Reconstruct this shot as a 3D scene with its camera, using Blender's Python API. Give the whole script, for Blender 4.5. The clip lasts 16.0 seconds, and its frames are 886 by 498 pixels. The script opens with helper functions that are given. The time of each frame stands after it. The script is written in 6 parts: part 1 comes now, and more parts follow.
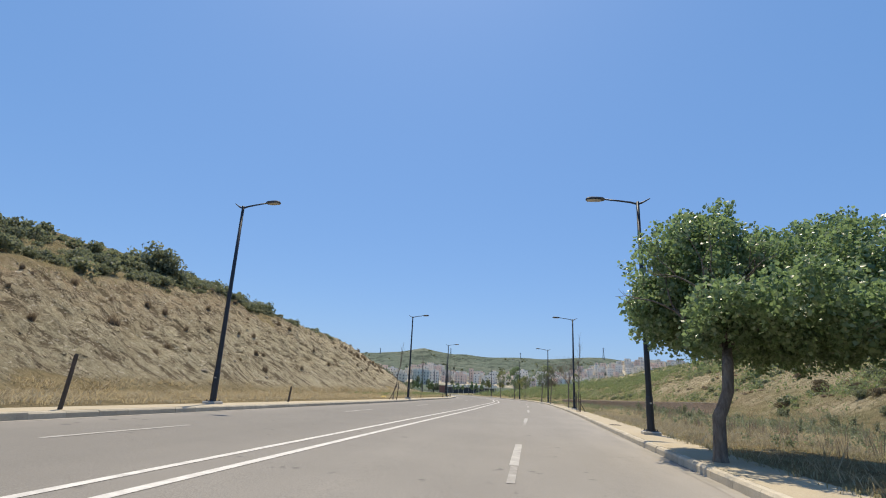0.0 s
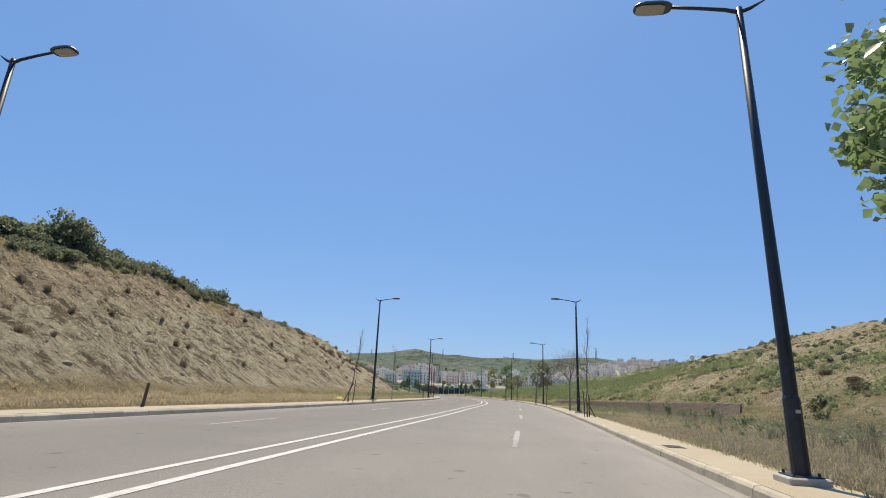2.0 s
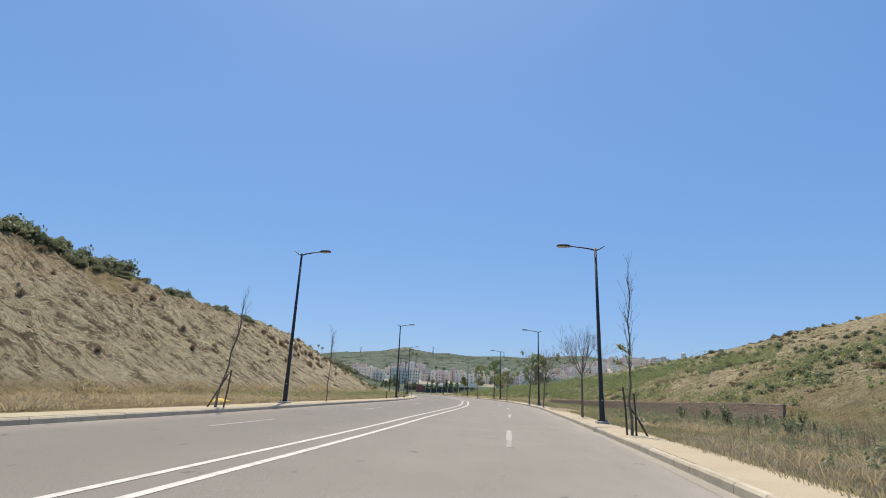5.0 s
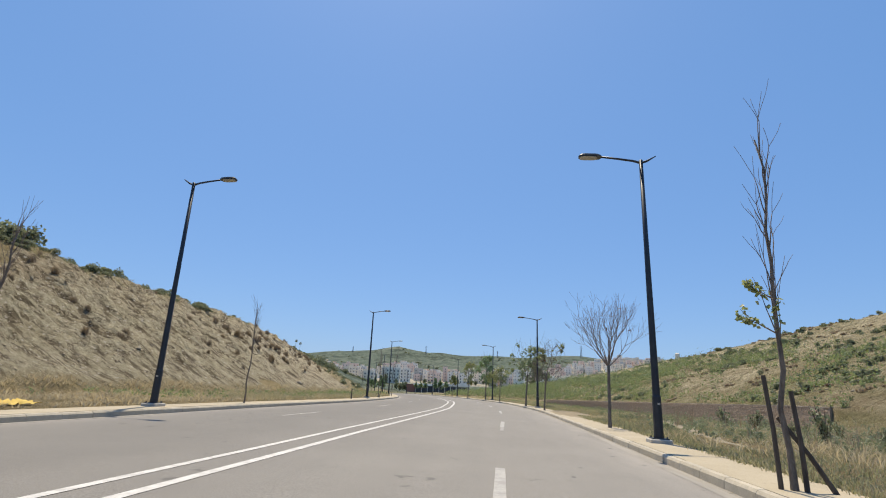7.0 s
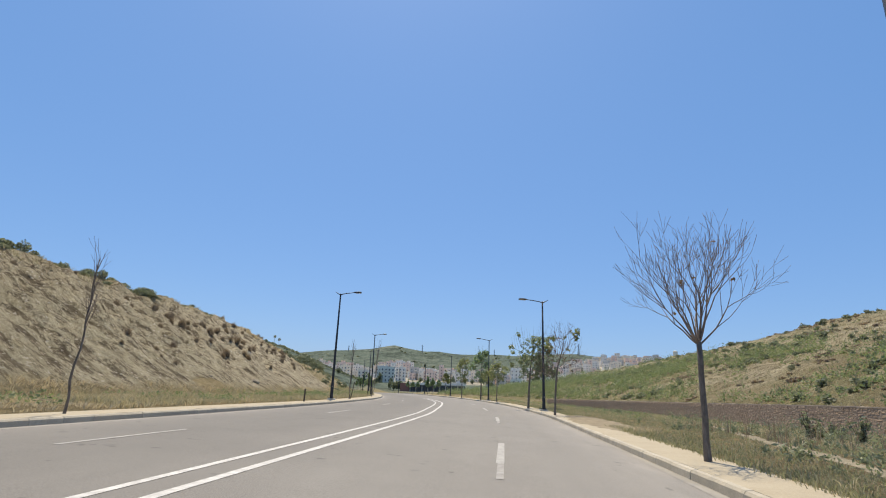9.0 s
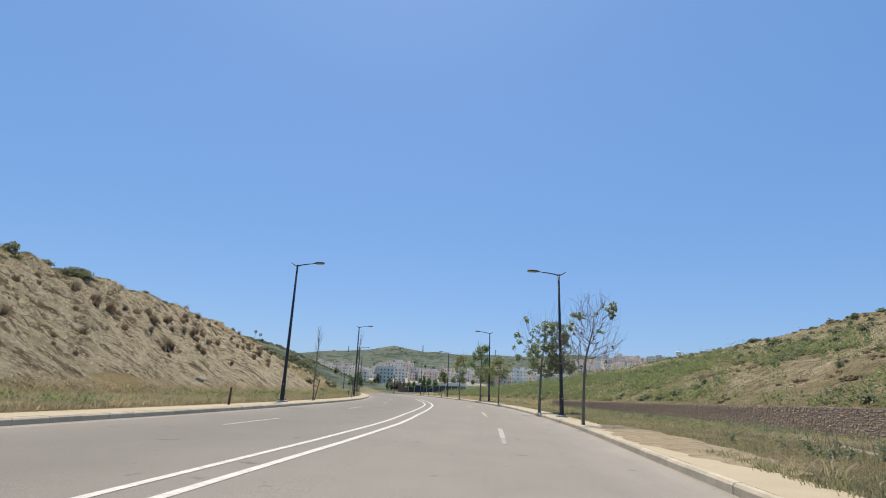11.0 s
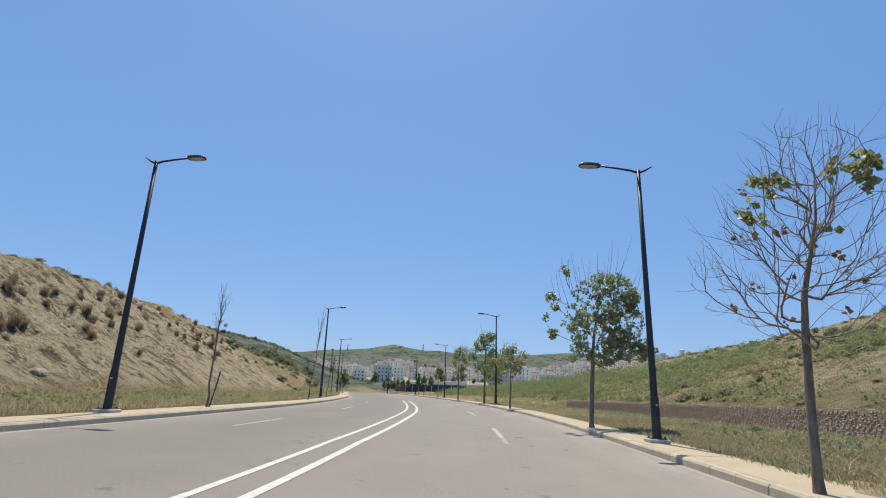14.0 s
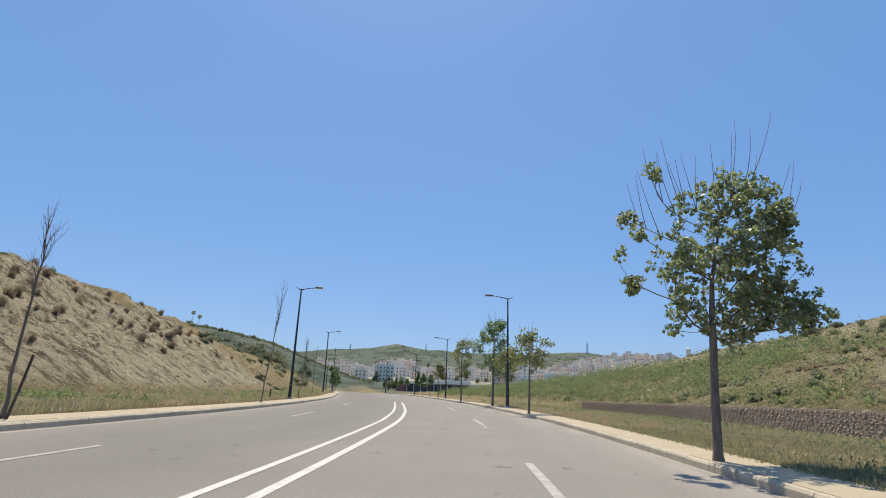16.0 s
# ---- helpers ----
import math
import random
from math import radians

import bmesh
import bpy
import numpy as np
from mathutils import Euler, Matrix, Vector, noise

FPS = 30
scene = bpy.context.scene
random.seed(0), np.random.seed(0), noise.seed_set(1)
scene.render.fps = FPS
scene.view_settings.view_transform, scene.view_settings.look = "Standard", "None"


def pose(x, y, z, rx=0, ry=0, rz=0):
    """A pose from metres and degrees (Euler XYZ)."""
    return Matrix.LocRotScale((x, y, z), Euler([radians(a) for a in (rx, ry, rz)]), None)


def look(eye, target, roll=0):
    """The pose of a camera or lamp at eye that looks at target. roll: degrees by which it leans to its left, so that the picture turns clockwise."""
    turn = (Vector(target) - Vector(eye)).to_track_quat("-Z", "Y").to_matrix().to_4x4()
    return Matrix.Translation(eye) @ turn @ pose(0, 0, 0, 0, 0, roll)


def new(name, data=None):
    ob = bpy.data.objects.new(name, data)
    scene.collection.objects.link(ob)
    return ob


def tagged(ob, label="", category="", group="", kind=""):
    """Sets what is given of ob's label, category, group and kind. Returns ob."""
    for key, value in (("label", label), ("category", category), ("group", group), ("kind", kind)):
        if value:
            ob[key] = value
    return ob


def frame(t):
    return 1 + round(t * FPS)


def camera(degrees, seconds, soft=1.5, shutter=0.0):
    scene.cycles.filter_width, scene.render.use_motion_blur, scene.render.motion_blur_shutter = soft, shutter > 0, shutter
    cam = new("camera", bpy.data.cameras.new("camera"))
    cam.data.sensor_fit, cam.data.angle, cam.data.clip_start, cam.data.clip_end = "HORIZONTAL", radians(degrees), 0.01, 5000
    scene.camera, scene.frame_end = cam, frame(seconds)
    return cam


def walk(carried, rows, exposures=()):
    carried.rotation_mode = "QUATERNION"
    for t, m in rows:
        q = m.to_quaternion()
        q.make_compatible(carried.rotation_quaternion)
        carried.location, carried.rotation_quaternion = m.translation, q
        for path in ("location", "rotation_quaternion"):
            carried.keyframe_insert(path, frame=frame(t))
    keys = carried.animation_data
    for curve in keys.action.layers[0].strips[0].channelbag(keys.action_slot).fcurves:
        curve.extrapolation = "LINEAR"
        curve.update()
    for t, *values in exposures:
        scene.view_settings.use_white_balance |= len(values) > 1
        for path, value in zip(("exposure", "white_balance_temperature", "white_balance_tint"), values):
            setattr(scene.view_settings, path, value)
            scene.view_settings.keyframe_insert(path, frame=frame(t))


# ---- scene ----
cam = camera(81.4, 16.0, soft=1.05)
PATH = [
    (0, (-0.017, 1.124, 0.833), (-0.261, 3.036, 1.366), 2.7),
    (0.5, (0.103, 3.413, 0.849), (-0.138, 5.325, 1.381), 2.6),
    (1, (0.172, 6.107, 0.855), (-0.058, 8.021, 1.388), 2.6),
    (1.5, (0.273, 8.332, 0.875), (0.047, 10.247, 1.408), 2.6),
    (2, (0.413, 11.041, 0.823), (0.197, 12.955, 1.36), 2.5),
    (2.5, (0.51, 13.309, 0.894), (0.299, 15.225, 1.427), 2.3),
    (3, (0.66, 15.842, 0.871), (0.453, 17.758, 1.405), 2.5),
    (3.5, (0.738, 18.204, 0.885), (0.539, 20.121, 1.421), 2.5),
    (4, (0.854, 20.817, 0.907), (0.663, 22.735, 1.441), 2.4),
    (6.5, (1.46, 32.749, 0.879), (1.292, 34.668, 1.414), 2.5),
    (7, (1.538, 35.416, 0.873), (1.378, 37.336, 1.408), 2.5),
    (7.5, (1.674, 37.621, 0.923), (1.515, 39.542, 1.456), 2.4),
    (8, (1.757, 40.299, 0.916), (1.603, 42.22, 1.45), 2.4),
    (8.5, (1.85, 42.491, 0.934), (1.697, 44.412, 1.468), 2.3),
    (9, (1.895, 45.164, 0.981), (1.748, 47.086, 1.513), 2.2),
    (11.5, (2.164, 57.11, 0.939), (2.011, 59.031, 1.474), 2.2),
    (12, (2.108, 59.613, 0.966), (1.958, 61.535, 1.498), 2.0),
    (12.5, (2.102, 61.901, 0.971), (1.949, 63.823, 1.504), 2.1),
    (13, (2.04, 64.518, 0.978), (1.886, 66.44, 1.511), 2.1),
    (13.5, (1.991, 66.779, 0.987), (1.837, 68.7, 1.52), 2.1),
    (14, (1.849, 69.401, 1.011), (1.696, 71.323, 1.543), 2.1),
    (14.5, (1.777, 71.579, 1.016), (1.623, 73.502, 1.547), 2.0),
    (15, (1.671, 74.228, 1.02), (1.512, 76.149, 1.552), 2.0),
    (15.5, (1.61, 76.484, 1.012), (1.448, 78.405, 1.543), 2.2),
    (16, (1.497, 79.12, 1.007), (1.332, 81.041, 1.538), 2.1),
]
walk(cam, [(t, look(eye, target, roll)) for t, eye, target, roll in PATH], exposures=[(0, 0.3)])

# ---- light ----
SUN = Vector((-0.82, 3.2, 8.4)).normalized()          # towards the sun
world = bpy.data.worlds.new("sky")
scene.world = world
world.use_nodes = True
wn = world.node_tree.nodes
sky = wn.new("ShaderNodeTexSky")
sky.sky_type = "NISHITA"
sky.sun_disc = False
sky.sun_elevation = math.asin(SUN.z)
sky.sun_rotation = math.atan2(SUN.x, SUN.y)
sky.altitude = 300
sky.air_density, sky.dust_density, sky.ozone_density = 1.0, 1.1, 2.4
wn["Background"].inputs["Strength"].default_value = 0.11
deep = wn.new("ShaderNodeMix")
deep.data_type = "RGBA"
deep.inputs[0].default_value = 0.55
deep.inputs[7].default_value = (0.84, 2.45, 5.7, 1)
world.node_tree.links.new(sky.outputs["Color"], deep.inputs[6])
world.node_tree.links.new(deep.outputs[2], wn["Background"].inputs["Color"])
sun_data = bpy.data.lights.new("sun", "SUN")
sun_data.energy, sun_data.angle, sun_data.color = 4.5, radians(0.53), (1.0, 0.875, 0.67)
new("sun", sun_data).matrix_world = look((0, 0, 60), Vector((0, 0, 60)) - SUN)

# ---- materials ----


def ramp(nt, stops, fac):
    n = nt.nodes.new("ShaderNodeValToRGB")
    while len(n.color_ramp.elements) < len(stops):
        n.color_ramp.elements.new(0.5)
    for e, (p, c) in zip(n.color_ramp.elements, stops):
        e.position, e.color = p, (*c, 1)
    nt.links.new(fac, n.inputs[0])
    return n.outputs[0]


def noise_tex(nt, scale, detail=5.0, rough=0.6, stretch=(1, 1, 1), vec=None):
    m = nt.nodes.new("ShaderNodeMapping")
    m.inputs["Scale"].default_value = stretch
    if vec is None:
        vec = nt.nodes.new("ShaderNodeNewGeometry").outputs["Position"]
    nt.links.new(vec, m.inputs[0])
    n = nt.nodes.new("ShaderNodeTexNoise")
    n.inputs["Scale"].default_value, n.inputs["Detail"].default_value, n.inputs["Roughness"].default_value = scale, detail, rough
    nt.links.new(m.outputs[0], n.inputs["Vector"])
    return n.outputs["Fac"]


def mix(nt, fac, a, b, kind="MIX"):
    n = nt.nodes.new("ShaderNodeMix")
    n.data_type, n.blend_type = "RGBA", kind
    for sock, v in ((n.inputs[0], fac), (n.inputs[6], a), (n.inputs[7], b)):
        if isinstance(v, (int, float)):
            sock.default_value = v
        elif isinstance(v, tuple):
            sock.default_value = (*v, 1)
        else:
            nt.links.new(v, sock)
    return n.outputs[2]


def calc(nt, op, a, b=0.0):
    n = nt.nodes.new("ShaderNodeMath")
    n.operation = op
    for sock, v in ((n.inputs[0], a), (n.inputs[1], b)):
        if isinstance(v, (int, float)):
            sock.default_value = v
        else:
            nt.links.new(v, sock)
    return n.outputs[0]


def attr(nt, name):
    n = nt.nodes.new("ShaderNodeAttribute")
    n.attribute_name = name
    return n.outputs["Fac"]


def material(name, colour, rough=0.8, metal=0.0, bump=None, bump_size=0.02, spec=None):
    """colour and bump: a tuple, or a function that takes the node tree and returns a socket."""
    m = bpy.data.materials.new(name)
    m.use_nodes = True
    nt = m.node_tree
    b = nt.nodes["Principled BSDF"]
    b.inputs["Roughness"].default_value, b.inputs["Metallic"].default_value = rough, metal
    if spec is not None:
        b.inputs["Specular IOR Level"].default_value = spec
    if callable(colour):
        nt.links.new(colour(nt), b.inputs["Base Color"])
    else:
        b.inputs["Base Color"].default_value = (*colour, 1)
    if bump:
        n = nt.nodes.new("ShaderNodeBump")
        n.inputs["Distance"].default_value = bump_size
        nt.links.new(bump(nt), n.inputs["Height"])
        nt.links.new(n.outputs[0], b.inputs["Normal"])
    return m


def leaf_material(name, dark, mid_c, light, through_c, gloss=0.35, thin=0.35):
    """Foliage: each leaf its own shade, and light that comes through the blade."""
    m = bpy.data.materials.new(name)
    m.use_nodes = True
    nt = m.node_tree
    b = nt.nodes["Principled BSDF"]
    geo = nt.nodes.new("ShaderNodeNewGeometry")
    c = ramp(nt, [(0.0, dark), (0.55, mid_c), (1.0, light)], geo.outputs["Random Per Island"])
    nt.links.new(c, b.inputs["Base Color"])
    b.inputs["Roughness"].default_value = gloss
    tr = nt.nodes.new("ShaderNodeBsdfTranslucent")
    tr.inputs["Color"].default_value = (*through_c, 1)
    ms = nt.nodes.new("ShaderNodeMixShader")
    ms.inputs[0].default_value = thin
    nt.links.new(b.outputs[0], ms.inputs[1])
    nt.links.new(tr.outputs[0], ms.inputs[2])
    nt.links.new(ms.outputs[0], nt.nodes["Material Output"].inputs["Surface"])
    return m


def asphalt_colour(nt):
    grain = noise_tex(nt, 60, 2)
    patches = noise_tex(nt, 0.35, 6, 0.65)
    across = attr(nt, "across")
    tracks = noise_tex(nt, 0.5, 5, 0.6, (1.6, 0.03, 1))
    c = ramp(nt, [(0.3, (0.204, 0.185, 0.158)), (0.7, (0.257, 0.235, 0.201))], patches)
    c = mix(nt, calc(nt, "MULTIPLY", ramp(nt, [(0.42, (0, 0, 0)), (0.7, (1, 1, 1))], tracks), 0.35), c, (0.175, 0.16, 0.138))
    c = mix(nt, 0.35, c, ramp(nt, [(0.35, (0.09, 0.087, 0.083)), (0.65, (0.33, 0.32, 0.3))], grain))
    # pale dust swept against the kerbs
    dusty = mix(nt, ramp(nt, [(0.3, (0.2, 0.2, 0.2)), (0.7, (1, 1, 1))], noise_tex(nt, 1.3, 5, 0.6, (1, 0.2, 1))), c, (0.33, 0.3, 0.26))
    c = mix(nt, across, c, dusty)
    c = mix(nt, calc(nt, "MULTIPLY", attr(nt, "worn"), 0.32), c, (0.1, 0.094, 0.084))
    # oil spots and tar patches
    spots = ramp(nt, [(0.68, (0, 0, 0)), (0.73, (1, 1, 1))], noise_tex(nt, 2.6, 3, 0.5, (1, 0.7, 1)))
    c = mix(nt, calc(nt, "MULTIPLY", spots, 0.5), c, (0.06, 0.058, 0.055))
    return c


M_ASPHALT = material("sun_bleached_asphalt", asphalt_colour, 0.85, bump=lambda nt: noise_tex(nt, 45, 3), bump_size=0.008, spec=0.3)
M_PAINT = material("worn_road_paint", lambda nt: mix(nt, ramp(nt, [(0.42, (0, 0, 0)), (0.62, (1, 1, 1))], noise_tex(nt, 5, 8, 0.75)), (0.58, 0.56, 0.52), (0.42, 0.4, 0.37)), 0.7)
M_PAINT_GHOST = material("rubbed_road_paint", lambda nt: mix(nt, ramp(nt, [(0.35, (0, 0, 0)), (0.6, (1, 1, 1))], noise_tex(nt, 4, 8, 0.75)), (0.36, 0.34, 0.31), (0.24, 0.225, 0.2)), 0.8)
M_GUTTER = material("dusty_gutter", lambda nt: mix(nt, ramp(nt, [(0.4, (0, 0, 0)), (0.62, (1, 1, 1))], noise_tex(nt, 1.6, 7, 0.7, (1, 0.25, 1))), (0.31, 0.285, 0.245), (0.245, 0.225, 0.19)), 0.9)
M_PAINT_OLD = material("faded_road_paint", lambda nt: mix(nt, ramp(nt, [(0.35, (0, 0, 0)), (0.6, (1, 1, 1))], noise_tex(nt, 4, 8, 0.75)), (0.44, 0.42, 0.38), (0.29, 0.275, 0.25)), 0.75)


def kerb_colour(nt):
    info = nt.nodes.new("ShaderNodeObjectInfo")
    c = ramp(nt, [(0.0, (0.46, 0.4, 0.295)), (1.0, (0.6, 0.53, 0.4))], info.outputs["Random"])
    c = mix(nt, ramp(nt, [(0.4, (0, 0, 0)), (0.75, (1, 1, 1))], noise_tex(nt, 2.5, 7, 0.7)), c, (0.34, 0.3, 0.225))
    return mix(nt, 0.3, c, ramp(nt, [(0.3, (0.16, 0.15, 0.13)), (0.7, (0.5, 0.46, 0.39))], noise_tex(nt, 40, 3)))


M_KERB = material("weathered_concrete_kerb", kerb_colour, 0.9, bump=lambda nt: noise_tex(nt, 30, 5), bump_size=0.01)


def paving_colour(nt):
    c = ramp(nt, [(0.3, (0.36, 0.3, 0.2)), (0.7, (0.45, 0.385, 0.27))], noise_tex(nt, 0.8, 6, 0.65))
    c = mix(nt, 0.25, c, ramp(nt, [(0.3, (0.18, 0.15, 0.1)), (0.7, (0.5, 0.43, 0.32))], noise_tex(nt, 35, 4)))
    stain = ramp(nt, [(0.6, (0, 0, 0)), (0.72, (1, 1, 1))], noise_tex(nt, 1.6, 6, 0.7))
    return mix(nt, calc(nt, "MULTIPLY", stain, 0.5), c, (0.25, 0.2, 0.13))


M_PAVING = material("beige_concrete_paving", paving_colour, 0.9, bump=lambda nt: noise_tex(nt, 25, 5), bump_size=0.01)


def ground_colour(nt):
    """Bare earth, dry grass, green cover and scrub, by the three zone attributes, broken up by noise."""
    n_big, n_mid, n_fine = noise_tex(nt, 0.12, 6, 0.6), noise_tex(nt, 0.9, 6, 0.65), noise_tex(nt, 9, 5, 0.7)
    # crumbling bank: mottled grey-brown earth, browner under the crest, with clods; shade of short runnels and crevices
    # painted in
    tone = noise_tex(nt, 0.55, 7, 0.68, (0.8, 1, 0.8))
    earth = ramp(nt, [(0.34, (0.33, 0.28, 0.178)), (0.5, (0.45, 0.395, 0.262)), (0.66, (0.56, 0.495, 0.345))], tone)
    rust = calc(nt, "MULTIPLY", attr(nt, "rust"), ramp(nt, [(0.38, (0.25, 0.25, 0.25)), (0.6, (1, 1, 1))], noise_tex(nt, 0.7, 6, 0.65)))
    earth = mix(nt, rust, earth, (0.4, 0.28, 0.165))
    earth = mix(nt, calc(nt, "MULTIPLY", attr(nt, "pale"), 0.6), earth, (0.56, 0.475, 0.335))
    crumbs = ramp(nt, [(0.38, (0.12, 0.097, 0.058)), (0.5, (0.41, 0.35, 0.228)), (0.66, (0.65, 0.57, 0.405))], noise_tex(nt, 3.6, 8, 0.78, (0.8, 1.1, 0.9)))
    earth = mix(nt, 0.45, earth, crumbs)
    # same noise as the bump: its hollows are coloured dark as runnel shade
    runnel_shade = noise_tex(nt, 0.9, 7, 0.7, (0.5, 1.4, 0.7))
    earth = mix(nt, ramp(nt, [(0.41, (0.9, 0.9, 0.9)), (0.48, (0, 0, 0))], runnel_shade), earth, (0.15, 0.118, 0.075))
    # thin dark lines paint the shade inside narrow crevices
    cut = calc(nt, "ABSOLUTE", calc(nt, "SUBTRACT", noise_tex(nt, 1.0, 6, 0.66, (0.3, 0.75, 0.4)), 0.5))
    crevice_shade = calc(nt, "MULTIPLY", ramp(nt, [(0.006, (1, 1, 1)), (0.03, (0, 0, 0))], cut), ramp(nt, [(0.44, (0, 0, 0)), (0.54, (0.8, 0.8, 0.8))], noise_tex(nt, 0.6, 4, 0.6)))
    earth = mix(nt, crevice_shade, earth, (0.1, 0.075, 0.048))
    stones = ramp(nt, [(0.62, (0, 0, 0)), (0.67, (0.8, 0.8, 0.8))], noise_tex(nt, 4.2, 3, 0.5))
    earth = mix(nt, stones, earth, (0.64, 0.575, 0.45))
    dry = ramp(nt, [(0.3, (0.29, 0.22, 0.115)), (0.7, (0.5, 0.405, 0.235))], n_mid)
    dry = mix(nt, 0.35, dry, ramp(nt, [(0.35, (0.09, 0.075, 0.03)), (0.65, (0.45, 0.35, 0.18))], n_fine))
    green = ramp(nt, [(0.3, (0.145, 0.144, 0.065)), (0.5, (0.235, 0.214, 0.105)), (0.7, (0.345, 0.29, 0.165))], n_mid)
    green = mix(nt, ramp(nt, [(0.45, (0, 0, 0)), (0.62, (1, 1, 1))], n_big), green, (0.27, 0.2, 0.125))
    green = mix(nt, ramp(nt, [(0.5, (0, 0, 0)), (0.58, (0.7, 0.7, 0.7))], noise_tex(nt, 0.5, 8, 0.75)), green, (0.1, 0.09, 0.045))
    green = mix(nt, 0.35, green, ramp(nt, [(0.35, (0.03, 0.04, 0.012)), (0.65, (0.24, 0.22, 0.11))], n_fine))
    # far grass and scrub, with a bluish, greyed tint painted in for distance haze
    far = ramp(nt, [(0.35, (0.07, 0.096, 0.076)), (0.5, (0.1, 0.128, 0.098)), (0.68, (0.165, 0.178, 0.138))], noise_tex(nt, 0.012, 8, 0.65))
    far = mix(nt, 0.5, far, ramp(nt, [(0.35, (0.045, 0.06, 0.045)), (0.5, (0.11, 0.135, 0.1)), (0.66, (0.21, 0.215, 0.16))], noise_tex(nt, 0.16, 6, 0.7)))
    far = mix(nt, ramp(nt, [(0.5, (0, 0, 0)), (0.57, (0.9, 0.9, 0.9))], noise_tex(nt, 0.05, 6, 0.72)), far, (0.048, 0.062, 0.046))
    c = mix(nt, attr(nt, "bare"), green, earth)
    c = mix(nt, attr(nt, "dry"), c, dry)
    streets = ramp(nt, [(0.38, (0.16, 0.15, 0.11)), (0.5, (0.4, 0.36, 0.29)), (0.66, (0.52, 0.48, 0.41))], noise_tex(nt, 0.06, 6, 0.7))
    far = mix(nt, calc(nt, "MULTIPLY", attr(nt, "town"), 0.85), far, streets)
    return mix(nt, attr(nt, "far"), c, far)


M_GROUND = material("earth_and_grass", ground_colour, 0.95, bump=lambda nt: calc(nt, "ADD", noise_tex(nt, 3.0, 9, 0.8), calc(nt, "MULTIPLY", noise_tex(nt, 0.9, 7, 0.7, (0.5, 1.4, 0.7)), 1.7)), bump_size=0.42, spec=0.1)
M_STEEL = material("dark_painted_steel", lambda nt: mix(nt, ramp(nt, [(0.5, (0, 0, 0)), (0.8, (1, 1, 1))], noise_tex(nt, 3, 6, 0.7)), (0.014, 0.02, 0.03), (0.035, 0.042, 0.05)), 0.45, 0.0)
M_LENS = material("lamp_glass", (0.34, 0.33, 0.3), 0.25)
M_LAMP = material("lamp_housing", (0.05, 0.055, 0.06), 0.4)
M_CONCRETE = material("pale_concrete", lambda nt: ramp(nt, [(0.3, (0.36, 0.34, 0.3)), (0.7, (0.52, 0.5, 0.45))], noise_tex(nt, 6, 6)), 0.9)
M_BARK = material("grey_brown_bark", lambda nt: ramp(nt, [(0.3, (0.085, 0.07, 0.056)), (0.7, (0.26, 0.22, 0.18))], noise_tex(nt, 14, 6, 0.7, (1, 1, 0.25))), 0.9, bump=lambda nt: noise_tex(nt, 20, 6, 0.7, (1, 1, 0.2)), bump_size=0.03)
M_TWIG = material("bare_twigs", lambda nt: ramp(nt, [(0.3, (0.13, 0.1, 0.08)), (0.7, (0.27, 0.215, 0.175))], noise_tex(nt, 9, 4)), 0.9)
M_STAKE = material("weathered_stake", lambda nt: ramp(nt, [(0.3, (0.04, 0.032, 0.026)), (0.7, (0.12, 0.095, 0.075))], noise_tex(nt, 12, 5, 0.7, (1, 1, 0.2))), 0.9)
M_LEAF = leaf_material("tree_leaf", (0.08, 0.125, 0.06), (0.17, 0.235, 0.115), (0.35, 0.41, 0.24), (0.28, 0.4, 0.17), 0.33, 0.4)
M_LEAF_PALE = leaf_material("young_leaf", (0.1, 0.125, 0.05), (0.19, 0.215, 0.085), (0.33, 0.3, 0.14), (0.36, 0.4, 0.15), 0.45, 0.42)
M_LEAF_MIX = leaf_material("greyish_leaf", (0.09, 0.125, 0.065), (0.2, 0.235, 0.125), (0.42, 0.41, 0.25), (0.33, 0.4, 0.18), 0.4, 0.42)
M_LEAF_DEAD = leaf_material("withered_leaf", (0.1, 0.05, 0.03), (0.18, 0.1, 0.05), (0.2, 0.16, 0.06), (0.2, 0.12, 0.05), 0.7)
M_SHRUB = leaf_material("scrub_leaf", (0.075, 0.09, 0.056), (0.165, 0.185, 0.115), (0.3, 0.305, 0.2), (0.25, 0.28, 0.155), 0.6, 0.42)
M_BROWNBUSH = leaf_material("brown_scrub_leaf", (0.06, 0.05, 0.032), (0.13, 0.105, 0.06), (0.24, 0.185, 0.11), (0.16, 0.13, 0.07), 0.7)
M_DRYBUSH = leaf_material("dry_bush_twig", (0.125, 0.1, 0.073), (0.245, 0.198, 0.145), (0.41, 0.335, 0.25), (0.36, 0.28, 0.175), 0.8, 0.4)
M_STRAW = leaf_material("straw_blade", (0.27, 0.215, 0.125), (0.46, 0.38, 0.245), (0.64, 0.555, 0.39), (0.52, 0.43, 0.26), 0.8, 0.45)
M_GRASS = leaf_material("mixed_grass_blade", (0.15, 0.145, 0.075), (0.32, 0.285, 0.175), (0.55, 0.475, 0.335), (0.42, 0.38, 0.21), 0.8, 0.45)
M_WEED = leaf_material("green_weed", (0.1, 0.125, 0.055), (0.2, 0.235, 0.105), (0.36, 0.37, 0.19), (0.31, 0.38, 0.15), 0.6, 0.4)
M_STRAW_GREY = leaf_material("grey_straw_blade", (0.16, 0.14, 0.09), (0.36, 0.315, 0.215), (0.62, 0.55, 0.41), (0.45, 0.39, 0.26), 0.8, 0.45)
